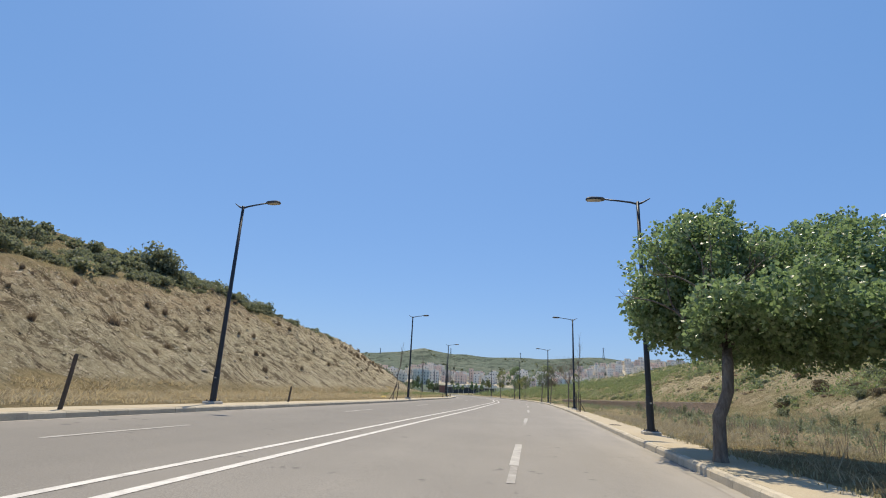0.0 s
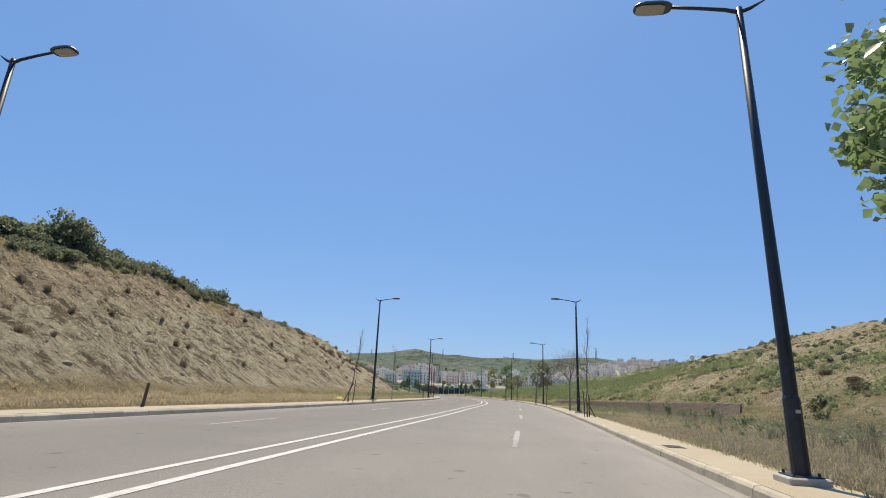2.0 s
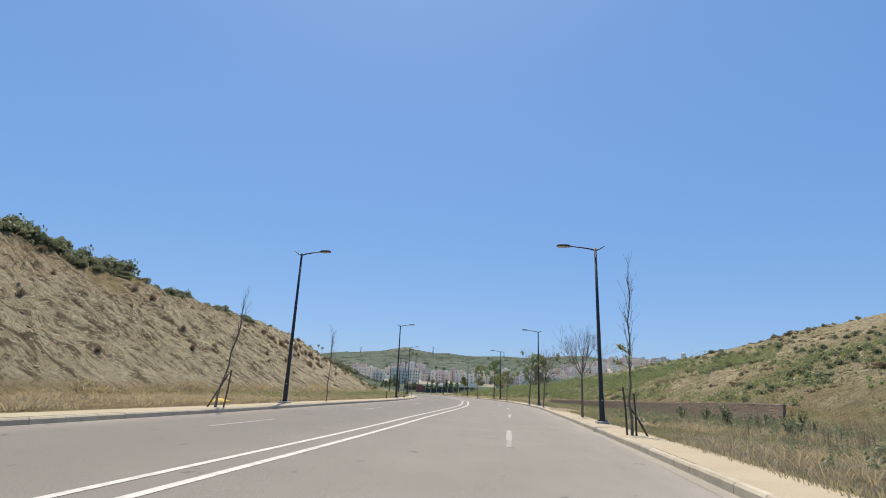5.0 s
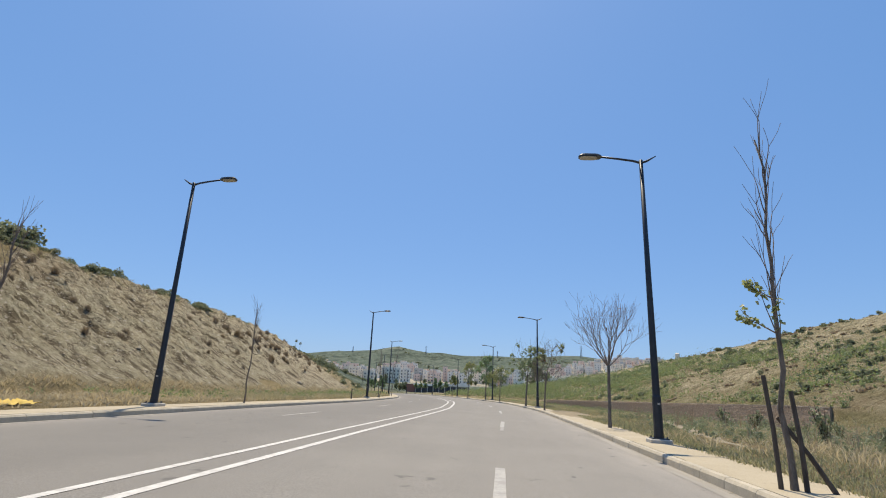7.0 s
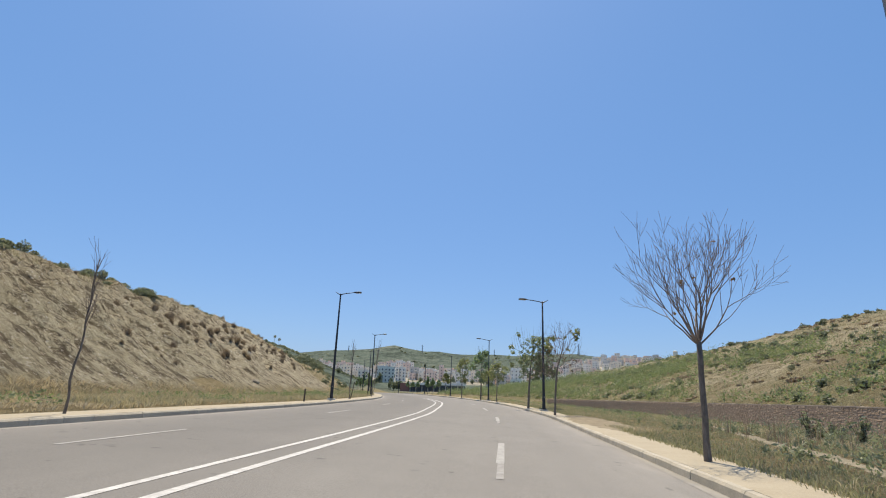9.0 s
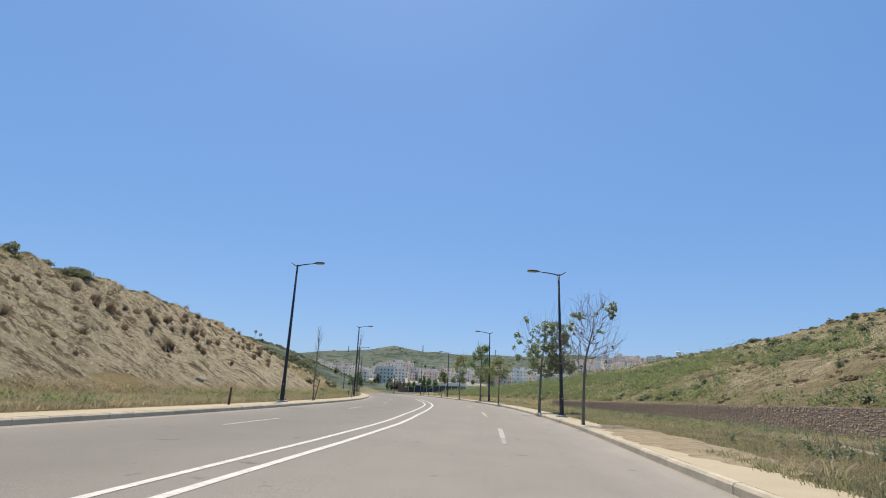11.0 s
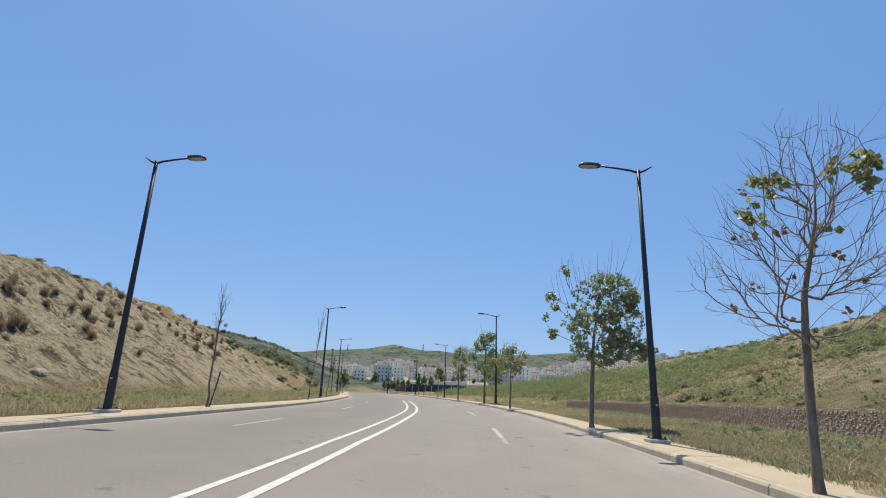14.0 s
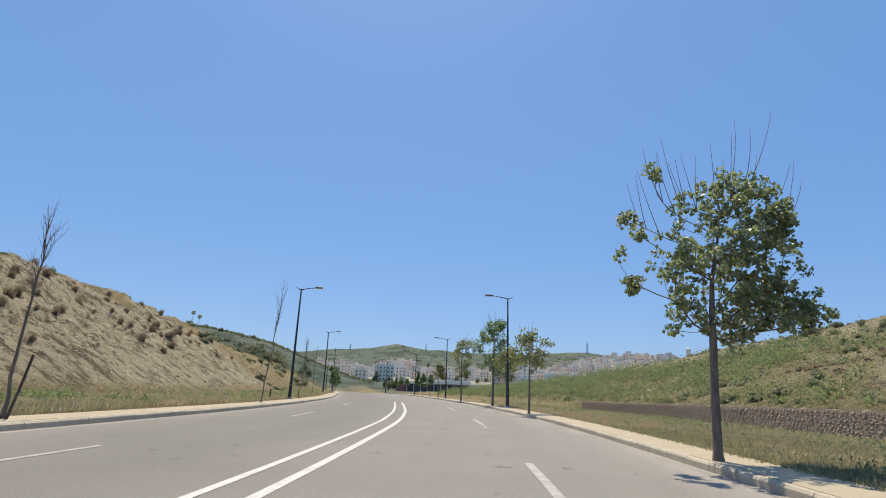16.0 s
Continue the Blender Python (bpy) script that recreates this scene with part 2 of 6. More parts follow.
M_LOWGRASS = leaf_material("short_grass_blade", (0.12, 0.125, 0.062), (0.24, 0.23, 0.125), (0.43, 0.385, 0.245), (0.33, 0.33, 0.17), 0.8, 0.45)
M_WEED_BLUE = leaf_material("grey_green_thistle", (0.125, 0.143, 0.08), (0.225, 0.245, 0.14), (0.385, 0.4, 0.26), (0.29, 0.33, 0.175), 0.6, 0.4)


def stone_colour(nt):
    geo = nt.nodes.new("ShaderNodeNewGeometry")
    c = ramp(nt, [(0.0, (0.26, 0.18, 0.115)), (0.5, (0.37, 0.265, 0.17)), (1.0, (0.49, 0.37, 0.25))], geo.outputs["Random Per Island"])
    return mix(nt, 0.45, c, ramp(nt, [(0.3, (0.2, 0.14, 0.1)), (0.7, (0.5, 0.375, 0.275))], noise_tex(nt, 5, 6, 0.7)))


M_STONE = material("brown_rubble_stone", stone_colour, 0.95, bump=lambda nt: noise_tex(nt, 12, 6), bump_size=0.04)
M_MORTAR = material("wall_mortar", lambda nt: ramp(nt, [(0.3, (0.25, 0.185, 0.13)), (0.7, (0.4, 0.315, 0.23))], noise_tex(nt, 6, 5)), 0.95)

# ---- the lie of the land ----
_Y = np.arange(-120.0, 420.0, 0.5)
_MID = np.interp(_Y, [-120, 0, 17, 30, 38, 52, 65, 75, 82, 90, 100, 110, 119, 130, 140, 150, 160, 170, 182, 205, 233, 300, 420],
                 [-10.5, -4.42, -3.6, -2.9, -2.42, -1.88, -1.5, -1.2, -1.25, -1.55, -2.2, -3.3, -4.8, -6.7, -9.0, -11.6, -14.2, -16.7, -19.8, -27, -38, -66, -116])
_K = np.exp(-0.5 * (np.arange(-16, 17) * 0.5 / 3.0) ** 2)
_MID = np.convolve(np.pad(_MID, 16, mode="edge"), _K / _K.sum(), mode="valid")


def mid(y):
    """x of the road's middle line at y."""
    return np.interp(y, _Y, _MID)


def lin(y, ys, zs):
    return np.interp(y, ys, zs)


def step(v, a, b):
    k = np.clip((np.asarray(v, float) - a) / (b - a), 0, 1)
    return k * k * (3 - 2 * k)


def top_right(y):
    return lin(y, [0, 19, 50, 84, 119, 150, 205, 260], [-0.22, -0.20, -0.16, -0.13, -0.04, 0.03, 0.08, -0.9])


def top_left(y):
    return lin(y, [0, 20, 45, 56, 90, 119, 150, 205, 260], [-0.02, -0.02, -0.01, 0.03, 0.07, 0.05, 0.08, 0.1, -0.9])


KERB_L, KERB_R, BACK_L, BACK_R, KERB_H = -6.65, 7.33, -8.0, 8.6, 0.17


def road_z(o, y):
    u = (np.asarray(o) - KERB_L) / (KERB_R - KERB_L)
    return top_left(y) * (1 - u) + top_right(y) * u - KERB_H


def wave(x, y, size, seed=0.0):
    """Cheap smooth noise of numpy arrays, about -1 to 1."""
    a, b = x / size + seed, y / size - seed * 1.7
    return (np.sin(a * 1.7 + 1.3 * np.sin(b * 1.1 + seed)) + np.sin(b * 1.9 + 1.7 * np.sin(a * 0.8 - seed)) + np.sin((a + b) * 1.3 + 2.1 * np.sin((a - b) * 0.7))) / 3


def crest_offset(y):
    return lin(y, [0, 30, 45, 58, 75, 95, 110, 120, 140], [27, 28, 30.5, 33.5, 31.5, 31.2, 31.9, 32.3, 31.5])


SKYLINE_AZ = [-90, -40, -29, -25, -19, -15.5, -12, -9.4, -6, -4.4, 0, 4, 8, 14, 20, 40, 90]
SKYLINE_EL = [3.2, 3.4, 3.4, 3.4, 3.5, 3.9, 4.05, 4.62, 4.3, 4.5, 4.35, 4.15, 4.3, 4.2, 3.8, 3.0, 3.0]


def ground_z(x, y):
    """The height of the land (not of road and pavement) at x, y."""
    x, y = np.asarray(x, float), np.asarray(y, float)
    o = x - mid(y)
    zl, zr = top_left(y), top_right(y)
    # cut bank on the near-side hill
    f = 1 - step(y, 146, 180)
    oc = crest_offset(y)
    up = 0.57 * np.clip(-o - 14.6, 0, None)
    crest = 0.57 * (oc - 14.6)
    back = np.clip(-o - oc, 0, None)
    top_slope = lin(y, [0, 25, 45, 65, 80, 100], [0.30, 0.32, 0.42, 0.34, 0.12, 0.06])
    hill = np.where(-o < oc, up, crest + np.minimum(back, 13) * top_slope + np.clip(back - 13, 0, 200) * 0.03)
    on = step(-o, 14.6, 17.5)
    rills = (0.3 * (0.4 - np.abs(wave(o * 0.42, y, 0.62, 14)) * 1.6) + 0.2 * wave(o * 0.6, y, 0.36, 15) + 0.45 * wave(o * 0.3, y, 2.6, 16) + 0.14 * wave(x, y, 0.45, 19)) * step(-o, 16, 22) * (1 - step(-o, oc - 1, oc + 1))
    toe = lin(y, [140, 172, 215, 245], [14.6, 10.6, 9.6, 9.0])
    brow = lin(y, [150, 180, 205, 235, 262], [7.0, 5.0, 3.8, 2.2, 0.4])
    bank = np.minimum(0.5 * np.clip(-o - toe, 0, None), brow) + np.clip(-o - toe - 2 * brow, 0, 40) * 0.2
    bank = bank + (0.3 * wave(x, y, 2.4, 22) + 0.12 * wave(x, y, 0.8, 23)) * step(-o - toe, 0, 4)
    left = zl + 0.06 + f * (hill + rills) + (1 - f) * bank + on * (0.35 * wave(x, y, 3.1, 1) + 0.14 * wave(x, y, 0.9, 2)) + 0.05 * wave(x, y, 1.3, 3)
    # verge that falls to the stone wall's foot, and the hillside over it
    fall = -1.15 * step(o, 9.0, 33)
    wall_top = lin(y, [0, 60, 91, 126, 165, 200], [0.6, 0.9, 1.05, 0.65, 0.2, 0.4])
    with_wall = step(y, 82, 85.3) * (1 - step(y, 166, 172))
    low = zr + 0.02 + fall
    tall = lin(y, [0, 120, 150, 165, 190, 212, 235, 260, 290], [1.2, 1.2, 1.15, 1.08, 0.92, 0.8, 0.55, 0.3, 0.1])
    high = wall_top - 0.12 + tall * 0.285 * np.clip(o - 33.6, 0, 58) + 0.03 * np.clip(o - 91.6, 0, 400)
    high = high + (0.45 * wave(x, y, 7, 4) + 0.22 * wave(x, y, 1.7, 5) + 0.34 * wave(x * 1.6, y, 3.4, 2)) * step(o, 34, 40)
    k_wall, k_bank = step(o, 33.25, 33.6), step(o, 26, 38)
    right = low + (high - low) * (with_wall * k_wall + (1 - with_wall) * k_bank)
    fade = 1 - step(y, 235, 420)
    right = zr + (right - zr) * np.where(o > 9, fade, 1)
    right = right + 0.05 * wave(x, y, 1.1, 6) * step(o, 9, 10)
    near = np.where(o < 0, left, right)
    # far country: valley, town slope, ridges
    r, az = np.hypot(x, y - 80), np.degrees(np.arctan2(x, y - 80))
    el = np.interp(az, SKYLINE_AZ, SKYLINE_EL)
    rise = np.interp(r, [0, 170, 250, 340, 420, 500, 650, 800, 1000, 1150, 1600, 3000, 6000], [0, 0, 0.018, 0.04, 0.07, 0.1, 0.2, 0.34, 0.66, 1.0, 0.75, 0.4, 0.3])
    ridge = 1150 * np.tan(np.radians(el))
    far = 2.6 * step(r, 150, 260) * (1 - step(r, 300, 420)) * step(-az, 8, 13) + ridge * rise + 26 * step(az, 4, 18) * step(r, 520, 860) * (1 - step(r, 900, 1150))
    far = far + (6 * wave(x, y, 130, 7) + 2.5 * wave(x, y, 45, 8)) * step(r, 500, 1000)
    knoll = 430 * np.tan(np.radians(np.interp(az, [-90, -40, -29, -25, -19], [5.4, 5.5, 5.2, 4.5, 3.9])))
    far = np.maximum(far, (knoll * np.exp(-((r - 430) / 120) ** 2) * step(-az, 9, 25)) + far * 0.3)
    w = step(y, 225, 330) * np.where(o < 0, 1, step(y, 290, 440))
    return near * (1 - w) + far * w


# ---- mesh helpers ----


def mesh_of(name, verts, faces, mat=None, smooth=False):
    me = bpy.data.meshes.new(name)
    me.from_pydata([tuple(v) for v in verts], [], [tuple(f) for f in faces])
    if mat:
        me.materials.append(mat)
    if smooth:
        me.polygons.foreach_set("use_smooth", [True] * len(me.polygons))
    me.update()
    return me


def mesh_np(name, verts, faces, mat=None, smooth=False):
    """A mesh from numpy arrays; faces all with the same number of corners."""
    verts, faces = np.asarray(verts, np.float32), np.asarray(faces, np.int32)
    me = bpy.data.meshes.new(name)
    n, k = faces.shape
    me.vertices.add(len(verts))
    me.vertices.foreach_set("co", verts.ravel())
    me.loops.add(n * k)
    me.loops.foreach_set("vertex_index", faces.ravel())
    me.polygons.add(n)
    me.polygons.foreach_set("loop_start", np.arange(0, n * k, k, dtype=np.int32))
    if smooth:
        me.polygons.foreach_set("use_smooth", np.ones(n, dtype=bool))
    me.update(calc_edges=True)
    me.validate()
    if mat:
        me.materials.append(mat)
    return me


def child(name, me, parent, label="", m=None):
    ob = new(name, me)
    ob.parent = parent
    if m is not None:
        ob.matrix_basis = m
    return tagged(ob, label)


def part(name, bm, mat, parent, label=""):
    me = bpy.data.meshes.new(name)
    bm.to_mesh(me)
    bm.free()
    me.materials.append(mat)
    return child(name, me, parent, label)


def thing(name, x, y, z, label, category, group="", turn=0.0):
    ob = new(name)
    ob.matrix_basis = pose(x, y, z, 0, 0, turn)
    ob.empty_display_size = 0.3
    return tagged(ob, label, category, group)


def add_box(bm, x0, x1, y0, y1, z0, z1, bevel=0.0):
    made = bmesh.ops.create_cube(bm, size=1, matrix=Matrix.LocRotScale(((x0 + x1) / 2, (y0 + y1) / 2, (z0 + z1) / 2), None, (x1 - x0, y1 - y0, z1 - z0)))
    if bevel:
        bmesh.ops.bevel(bm, geom=list({e for v in made["verts"] for e in v.link_edges}), offset=bevel, segments=1, affect="EDGES")


def tubes(paths, sides=6):
    """Verts and quads of tapered tubes; paths: (points, radii)."""
    verts, faces = [], []
    for pts, rad in paths:
        pts = [Vector(p) for p in pts]
        base = len(verts)
        side = Vector((1, 0, 0))
        for i, p in enumerate(pts):
            d = (pts[min(i + 1, len(pts) - 1)] - pts[max(i - 1, 0)]).normalized()
            side = (side - d * side.dot(d))
            side = side.normalized() if side.length > 1e-4 else d.orthogonal().normalized()
            up = d.cross(side)
            for k in range(sides):
                a = 2 * math.pi * k / sides
                verts.append(p + (side * math.cos(a) + up * math.sin(a)) * rad[i])
        for i in range(len(pts) - 1):
            for k in range(sides):
                a, b = base + i * sides + k, base + i * sides + (k + 1) % sides
                faces.append((a, b, b + sides, a + sides))
        tip = base + (len(pts) - 1) * sides
        for k in range(1, sides - 2, 2):
            faces.append((tip, tip + k, tip + k + 1, tip + (k + 2) % sides))
    return verts, faces


def leaf_mesh(name, centres, size, mat, rng, out=None, spread=0.35, flat=0.4):
    """Folded leaf blades, two triangles each pair, round the given centres."""
    c = np.asarray(centres, float)
    n = len(c)
    d = rng.normal(size=(n, 3))
    if out is not None:
        d = d * 0.8 + out * 1.0
    d[:, 2] -= 0.25
    d /= np.linalg.norm(d, axis=1)[:, None] + 1e-9
    s = np.cross(d, rng.normal(size=(n, 3)))
    s /= np.linalg.norm(s, axis=1)[:, None] + 1e-9
    up = np.cross(s, d)
    ln = size * rng.uniform(0.6, 1.35, n)[:, None]
    wd = ln * flat
    v = np.empty((n, 4, 3))
    v[:, 0] = c - d * ln * 0.5
    v[:, 1] = c + s * wd + up * ln * 0.10
    v[:, 2] = c + d * ln * 0.5 - up * ln * 0.08
    v[:, 3] = c - s * wd + up * ln * 0.10
    idx = np.arange(n)[:, None] * 4
    f = np.concatenate([idx + np.array([[0, 1, 2]]), idx + np.array([[0, 2, 3]])])
    return mesh_np(name, v.reshape(-1, 3), f, mat)


def blade_mesh(name, base, height, mat, rng, per=7, width=0.012, lean=0.35, spread=0.12):
    """Tufts of tapering bent blades at the given feet."""
    b = np.repeat(np.asarray(base, float), per, axis=0)
    n = len(b)
    h = np.repeat(np.asarray(height, float), per) * rng.uniform(0.45, 1.15, n)
    a = rng.uniform(0, 2 * math.pi, n)
    dirv = np.stack([np.cos(a), np.sin(a), np.zeros(n)], 1)
    t = rng.uniform(0, 2 * math.pi, n)
    sidev = np.stack([np.cos(t), np.sin(t), np.zeros(n)], 1) * (width * rng.uniform(0.6, 1.5, n))[:, None]
    b = b + dirv * (spread * rng.uniform(0, 1, n))[:, None]
    ln = (lean * rng.uniform(0.2, 1.3, n) * h)[:, None]
    v = np.empty((n, 5, 3))
    v[:, 0], v[:, 1] = b - sidev, b + sidev
    m = b + dirv * ln * 0.3 + np.array([0, 0, 1.0]) * (h * 0.6)[:, None]
    v[:, 2], v[:, 3] = m + sidev * 0.7, m - sidev * 0.7
    v[:, 4] = b + dirv * ln + np.array([0, 0, 1.0]) * h[:, None]
    v[:, 0, 2] -= 0.03
    v[:, 1, 2] -= 0.03
    i = np.arange(n)[:, None] * 5
    f = np.concatenate([i + np.array([[0, 1, 2]]), i + np.array([[0, 2, 3]]), i + np.array([[3, 2, 4]])])
    return mesh_np(name, v.reshape(-1, 3), f, mat)


PATHLINE = ((10.2, 49.0), (10.5, 52.0), (11.0, 55.6), (11.7, 58.2), (12.2, 61.0), (13.6, 67.0), (15.4, 73.6), (17.0, 79.0))


def off_path(o, y):
    """True where no one walks: away from the trodden path."""
    near = np.abs(o - np.interp(y, [q[1] for q in PATHLINE], [q[0] for q in PATHLINE])) < 0.5
    return ~(near & (y > PATHLINE[0][1]) & (y < PATHLINE[-1][1]))


def sandy(o, y):
    """Bare sandy bay at the pavement's back edge."""
    return step(y, 66.5, 69) * (1 - step(y, 75, 78)) * (1 - step(o + 0.12 * wave(o, y, 0.7, 2.0), 9.6, 9.95)) * (np.asarray(o) > 8)


# ---- ground: one sheet to the horizon ----


def spread_out(start, stop, first, grow):
    out, d, v = [], first, start
    while v < stop:
        v += d
        d *= grow
        out.append(v)
    return out


o_right = list(np.arange(9.25, 33.2, 0.9)) + [33.2, 33.25, 33.6, 33.65] + list(np.arange(34.2, 97, 1.3)) + spread_out(97, 3500, 1.5, 1.16)
o_left = list(np.arange(8.65, 46, 0.4)) + spread_out(46, 3500, 1.0, 1.16)
cols = np.array([-v for v in reversed(o_left)] + [BACK_L, -6.6, 0.0, 7.1, BACK_R] + o_right)
rows_y = np.array([-v for v in reversed(spread_out(20, 600, 2.0, 1.3))] + list(np.arange(-20, 0, 1.0)) + list(np.arange(0, 10, 0.5)) + list(np.arange(10, 140, 0.28)) + list(np.arange(140, 170, 0.5)) + list(np.arange(170, 260, 1.5)) + spread_out(258.5, 4200, 2.2, 1.05))
G_O, G_Y = np.meshgrid(cols, rows_y)
G_X = mid(G_Y) + G_O
G_Z = ground_z(G_X, G_Y)
under = (G_O > BACK_L + 0.01) & (G_O < BACK_R - 0.01)
G_Z = np.where(under & (G_Y < 262), road_z(G_O, G_Y) - 0.35, G_Z)
G_Z = np.where((G_O == BACK_L) & (G_Y < 262), top_left(G_Y) - 0.02, G_Z)
G_Z = np.where((G_O == BACK_R) & (G_Y < 262), top_right(G_Y) - 0.02, G_Z)
nr, nc = G_X.shape
ii = (np.arange(nr - 1)[:, None] * nc + np.arange(nc - 1)[None, :]).ravel()
ground_me = mesh_np("ground", np.stack([G_X.ravel(), G_Y.ravel(), G_Z.ravel()], 1), np.stack([ii, ii + 1, ii + nc + 1, ii + nc], 1), M_GROUND, True)
r_g = np.hypot(G_X, G_Y - 80)
z_far = step(G_Y, 235, 340) * np.where(G_O < 0, 1, step(G_Y, 230, 380))
z_far = np.maximum(z_far, step(np.abs(G_O), 120, 260))
past = step(G_Y, 146, 172) * (1 - step(G_Y, 232, 262)) * step(-G_O, 10, 13) * (1 - step(-G_O, 34, 48)) * (0.3 + 0.5 * step(wave(G_X, G_Y, 5, 3.7), -0.4, 0.5))
on_bank = step(-G_O, 14.2, 16.5) * (1 - step(-G_O - crest_offset(G_Y), -1.5, 2.0 + 4 * wave(G_X, G_Y, 6, 9))) * (1 - step(G_Y, 140, 166))
field = (1 - step(-G_X / (G_Y - 79).clip(1), 0.2, 0.27)) * (G_O < 30) * step(G_Y, 185, 215) * (1 - step(r_g - 85 * step(-G_X / G_Y.clip(1), 0.24, 0.34), 260, 340))
z_far = z_far * (1 - field)
track = sandy(G_O, G_Y)
right_bare = step(G_O, 33, 36) * (0.15 + 0.45 * step(wave(G_X, G_Y, 9, 10), -0.3, 0.4)) * (1 - 0.5 * step(G_Y, 120, 175)) + 0.3 * step(G_O, 52, 74) + 0.35 * step(wave(G_X, G_Y, 2.2, 11), 0.1, 0.5) * step(G_O, 9, 11) + track
bare = np.clip(np.where(G_O < 0, np.maximum(on_bank, past), right_bare), 0, 1)
pale = np.where(G_O < 0, step(G_Y, 72, 112), 0)
soil = np.where(G_O > 0, step(G_Y, 76, 86) * (1 - step(G_Y, 128, 150)) * (1 - step(G_O, 30, 33)) * (0.35 + 0.4 * step(wave(G_X * 0.7, G_Y, 2.4, 6.1), -0.3, 0.4)), 0)
bare = np.clip(bare + 0.55 * soil, 0, 1)
dry = np.where(G_O < 0, (1 - on_bank) * (0.9 - 0.55 * step(-G_O, 30, 36)), 0.45 * (1 - step(G_O, 30, 36)) * (0.4 + 0.6 * step(wave(G_X, G_Y, 4, 12), -0.3, 0.4)) * (1 - track) + 0.75 * (1 - step(G_O, 10.0, 15.0)) * (1 - track) + 0.14 * step(G_O, 33, 36) * (1 - 0.6 * step(G_Y, 120, 180)))
dry = np.maximum(dry * np.where((G_O < 0) & (G_O > -16), 1 - 0.35 * step(G_Y, 70, 100), 1) * np.where(G_O < 0, 1 - 0.6 * step(G_Y, 140, 185), 1), field * (1 - 0.72 * step(-G_X / G_Y.clip(1), 0.2, 0.3)) * (0.5 + 0.3 * wave(G_X, G_Y, 14, 3.3)))
az_g = np.degrees(np.arctan2(G_X, np.maximum(G_Y - 80, 1)))
town = step(r_g, 430, 480) * (1 - step(r_g - 715 - 70 * step(-az_g, 8, 10) - np.clip((az_g - 1) * 18.6, 0, 340), 0, 40)) * step(az_g, -20, -18.5) * (1 - step(az_g, 19.5, 21))
rust = np.where(G_O < 0, step(-G_O - crest_offset(G_Y), -8.5, -1.0) * (1 - 0.75 * step(G_Y, 62, 82)), 0)
for nm, val in (("rust", rust), ("pale", pale), ("town", town), ("bare", bare), ("dry", np.clip(dry, 0, 1)), ("far", z_far)):
    ground_me.attributes.new(nm, "FLOAT", "POINT").data.foreach_set("value", val.ravel().astype(np.float32))


def dirt_strip(line, width, label, rise, mat):
    """A trodden sandy strip laid along points (offset, y) on the verge."""
    ys = np.arange(line[0][1], line[-1][1] + 0.01, 0.25)
    oc = np.interp(ys, [p[1] for p in line], [p[0] for p in line])
    wd = width * np.clip(np.sin(np.pi * (ys - ys[0]) / (ys[-1] - ys[0])), 0.02, 1) ** 0.5
    wd = wd * (1 + 0.25 * wave(ys, ys, 0.5, 1.0))
    n = 5
    v, f = [], []
    for y, o, w in zip(ys, oc, wd):
        for k in range(n):
            oo = o + w * (k / (n - 1) - 0.5)
            x = float(mid(y) + oo)
            v.append((x, y, float(ground_z(x, y)) + (rise if 0 < k < n - 1 else -0.02)))
    for i in range(len(ys) - 1):
        for k in range(n - 1):
            a = i * n + k
            f.append((a, a + 1, a + n + 1, a + n))
    tagged(new("dirt_patch", mesh_of("dirt_patch", v, f, mat, True)), label, "bare ground", kind="structure")


M_TRODDEN = material("trodden_dirt", lambda nt: ramp(nt, [(0.32, (0.15, 0.13, 0.085)), (0.5, (0.25, 0.215, 0.15)), (0.68, (0.33, 0.285, 0.205))], noise_tex(nt, 2.2, 8, 0.78)), 0.95, bump=lambda nt: noise_tex(nt, 9, 6, 0.7), bump_size=0.04, spec=0.1)
M_SAND = material("trodden_sand", lambda nt: ramp(nt, [(0.3, (0.16, 0.13, 0.085)), (0.5, (0.26, 0.215, 0.145)), (0.7, (0.35, 0.295, 0.205))], noise_tex(nt, 2.4, 8, 0.78)), 0.95, bump=lambda nt: noise_tex(nt, 12, 6, 0.7), bump_size=0.03, spec=0.1)
dirt_strip(((8.95, 64.0), (8.85, 70.0), (8.95, 78.5)), 2.6, "bare sandy bay behind the pavement", 0.015, M_SAND)
dirt_strip(PATHLINE, 0.95, "trodden dirt path through the dry verge", 0.012, M_TRODDEN)
tagged(new("ground", ground_me), "dry grassy verges, bare earth bank and green hills", "ground", kind="structure")

# ---- road, markings, pavements ----
road_o = [KERB_L - 0.02, -6.5, -6.0, -5.2, -3.5, -1.8, 0, 1.8, 3.6, 5.4, 6.4, 6.9, KERB_R + 0.02]
road_y = np.arange(-60, 261, 1.0)
R_O, R_Y = np.meshgrid(np.array(road_o), road_y)
nr, nc = R_O.shape
ii = (np.arange(nr - 1)[:, None] * nc + np.arange(nc - 1)[None, :]).ravel()
road_me = mesh_np("road", np.stack([(mid(R_Y) + R_O).ravel(), R_Y.ravel(), road_z(R_O, R_Y).ravel()], 1), np.stack([ii, ii + 1, ii + nc + 1, ii + nc], 1), M_ASPHALT, True)
edge = np.interp(R_O, road_o, [1, 0.75, 0.4, 0.1, 0, 0, 0, 0, 0, 0.15, 0.45, 0.8, 1])
road_me.attributes.new("across", "FLOAT", "POINT").data.foreach_set("value", edge.ravel().astype(np.float32))
worn = np.interp(R_O, [-6.6, -5.5, -0.8, 0.3, 2.5, 7.3], [0.5, 1.0, 1.0, 0.25, 0.0, 0.0])
road_me.attributes.new("worn", "FLOAT", "POINT").data.foreach_set("value", worn.ravel().astype(np.float32))
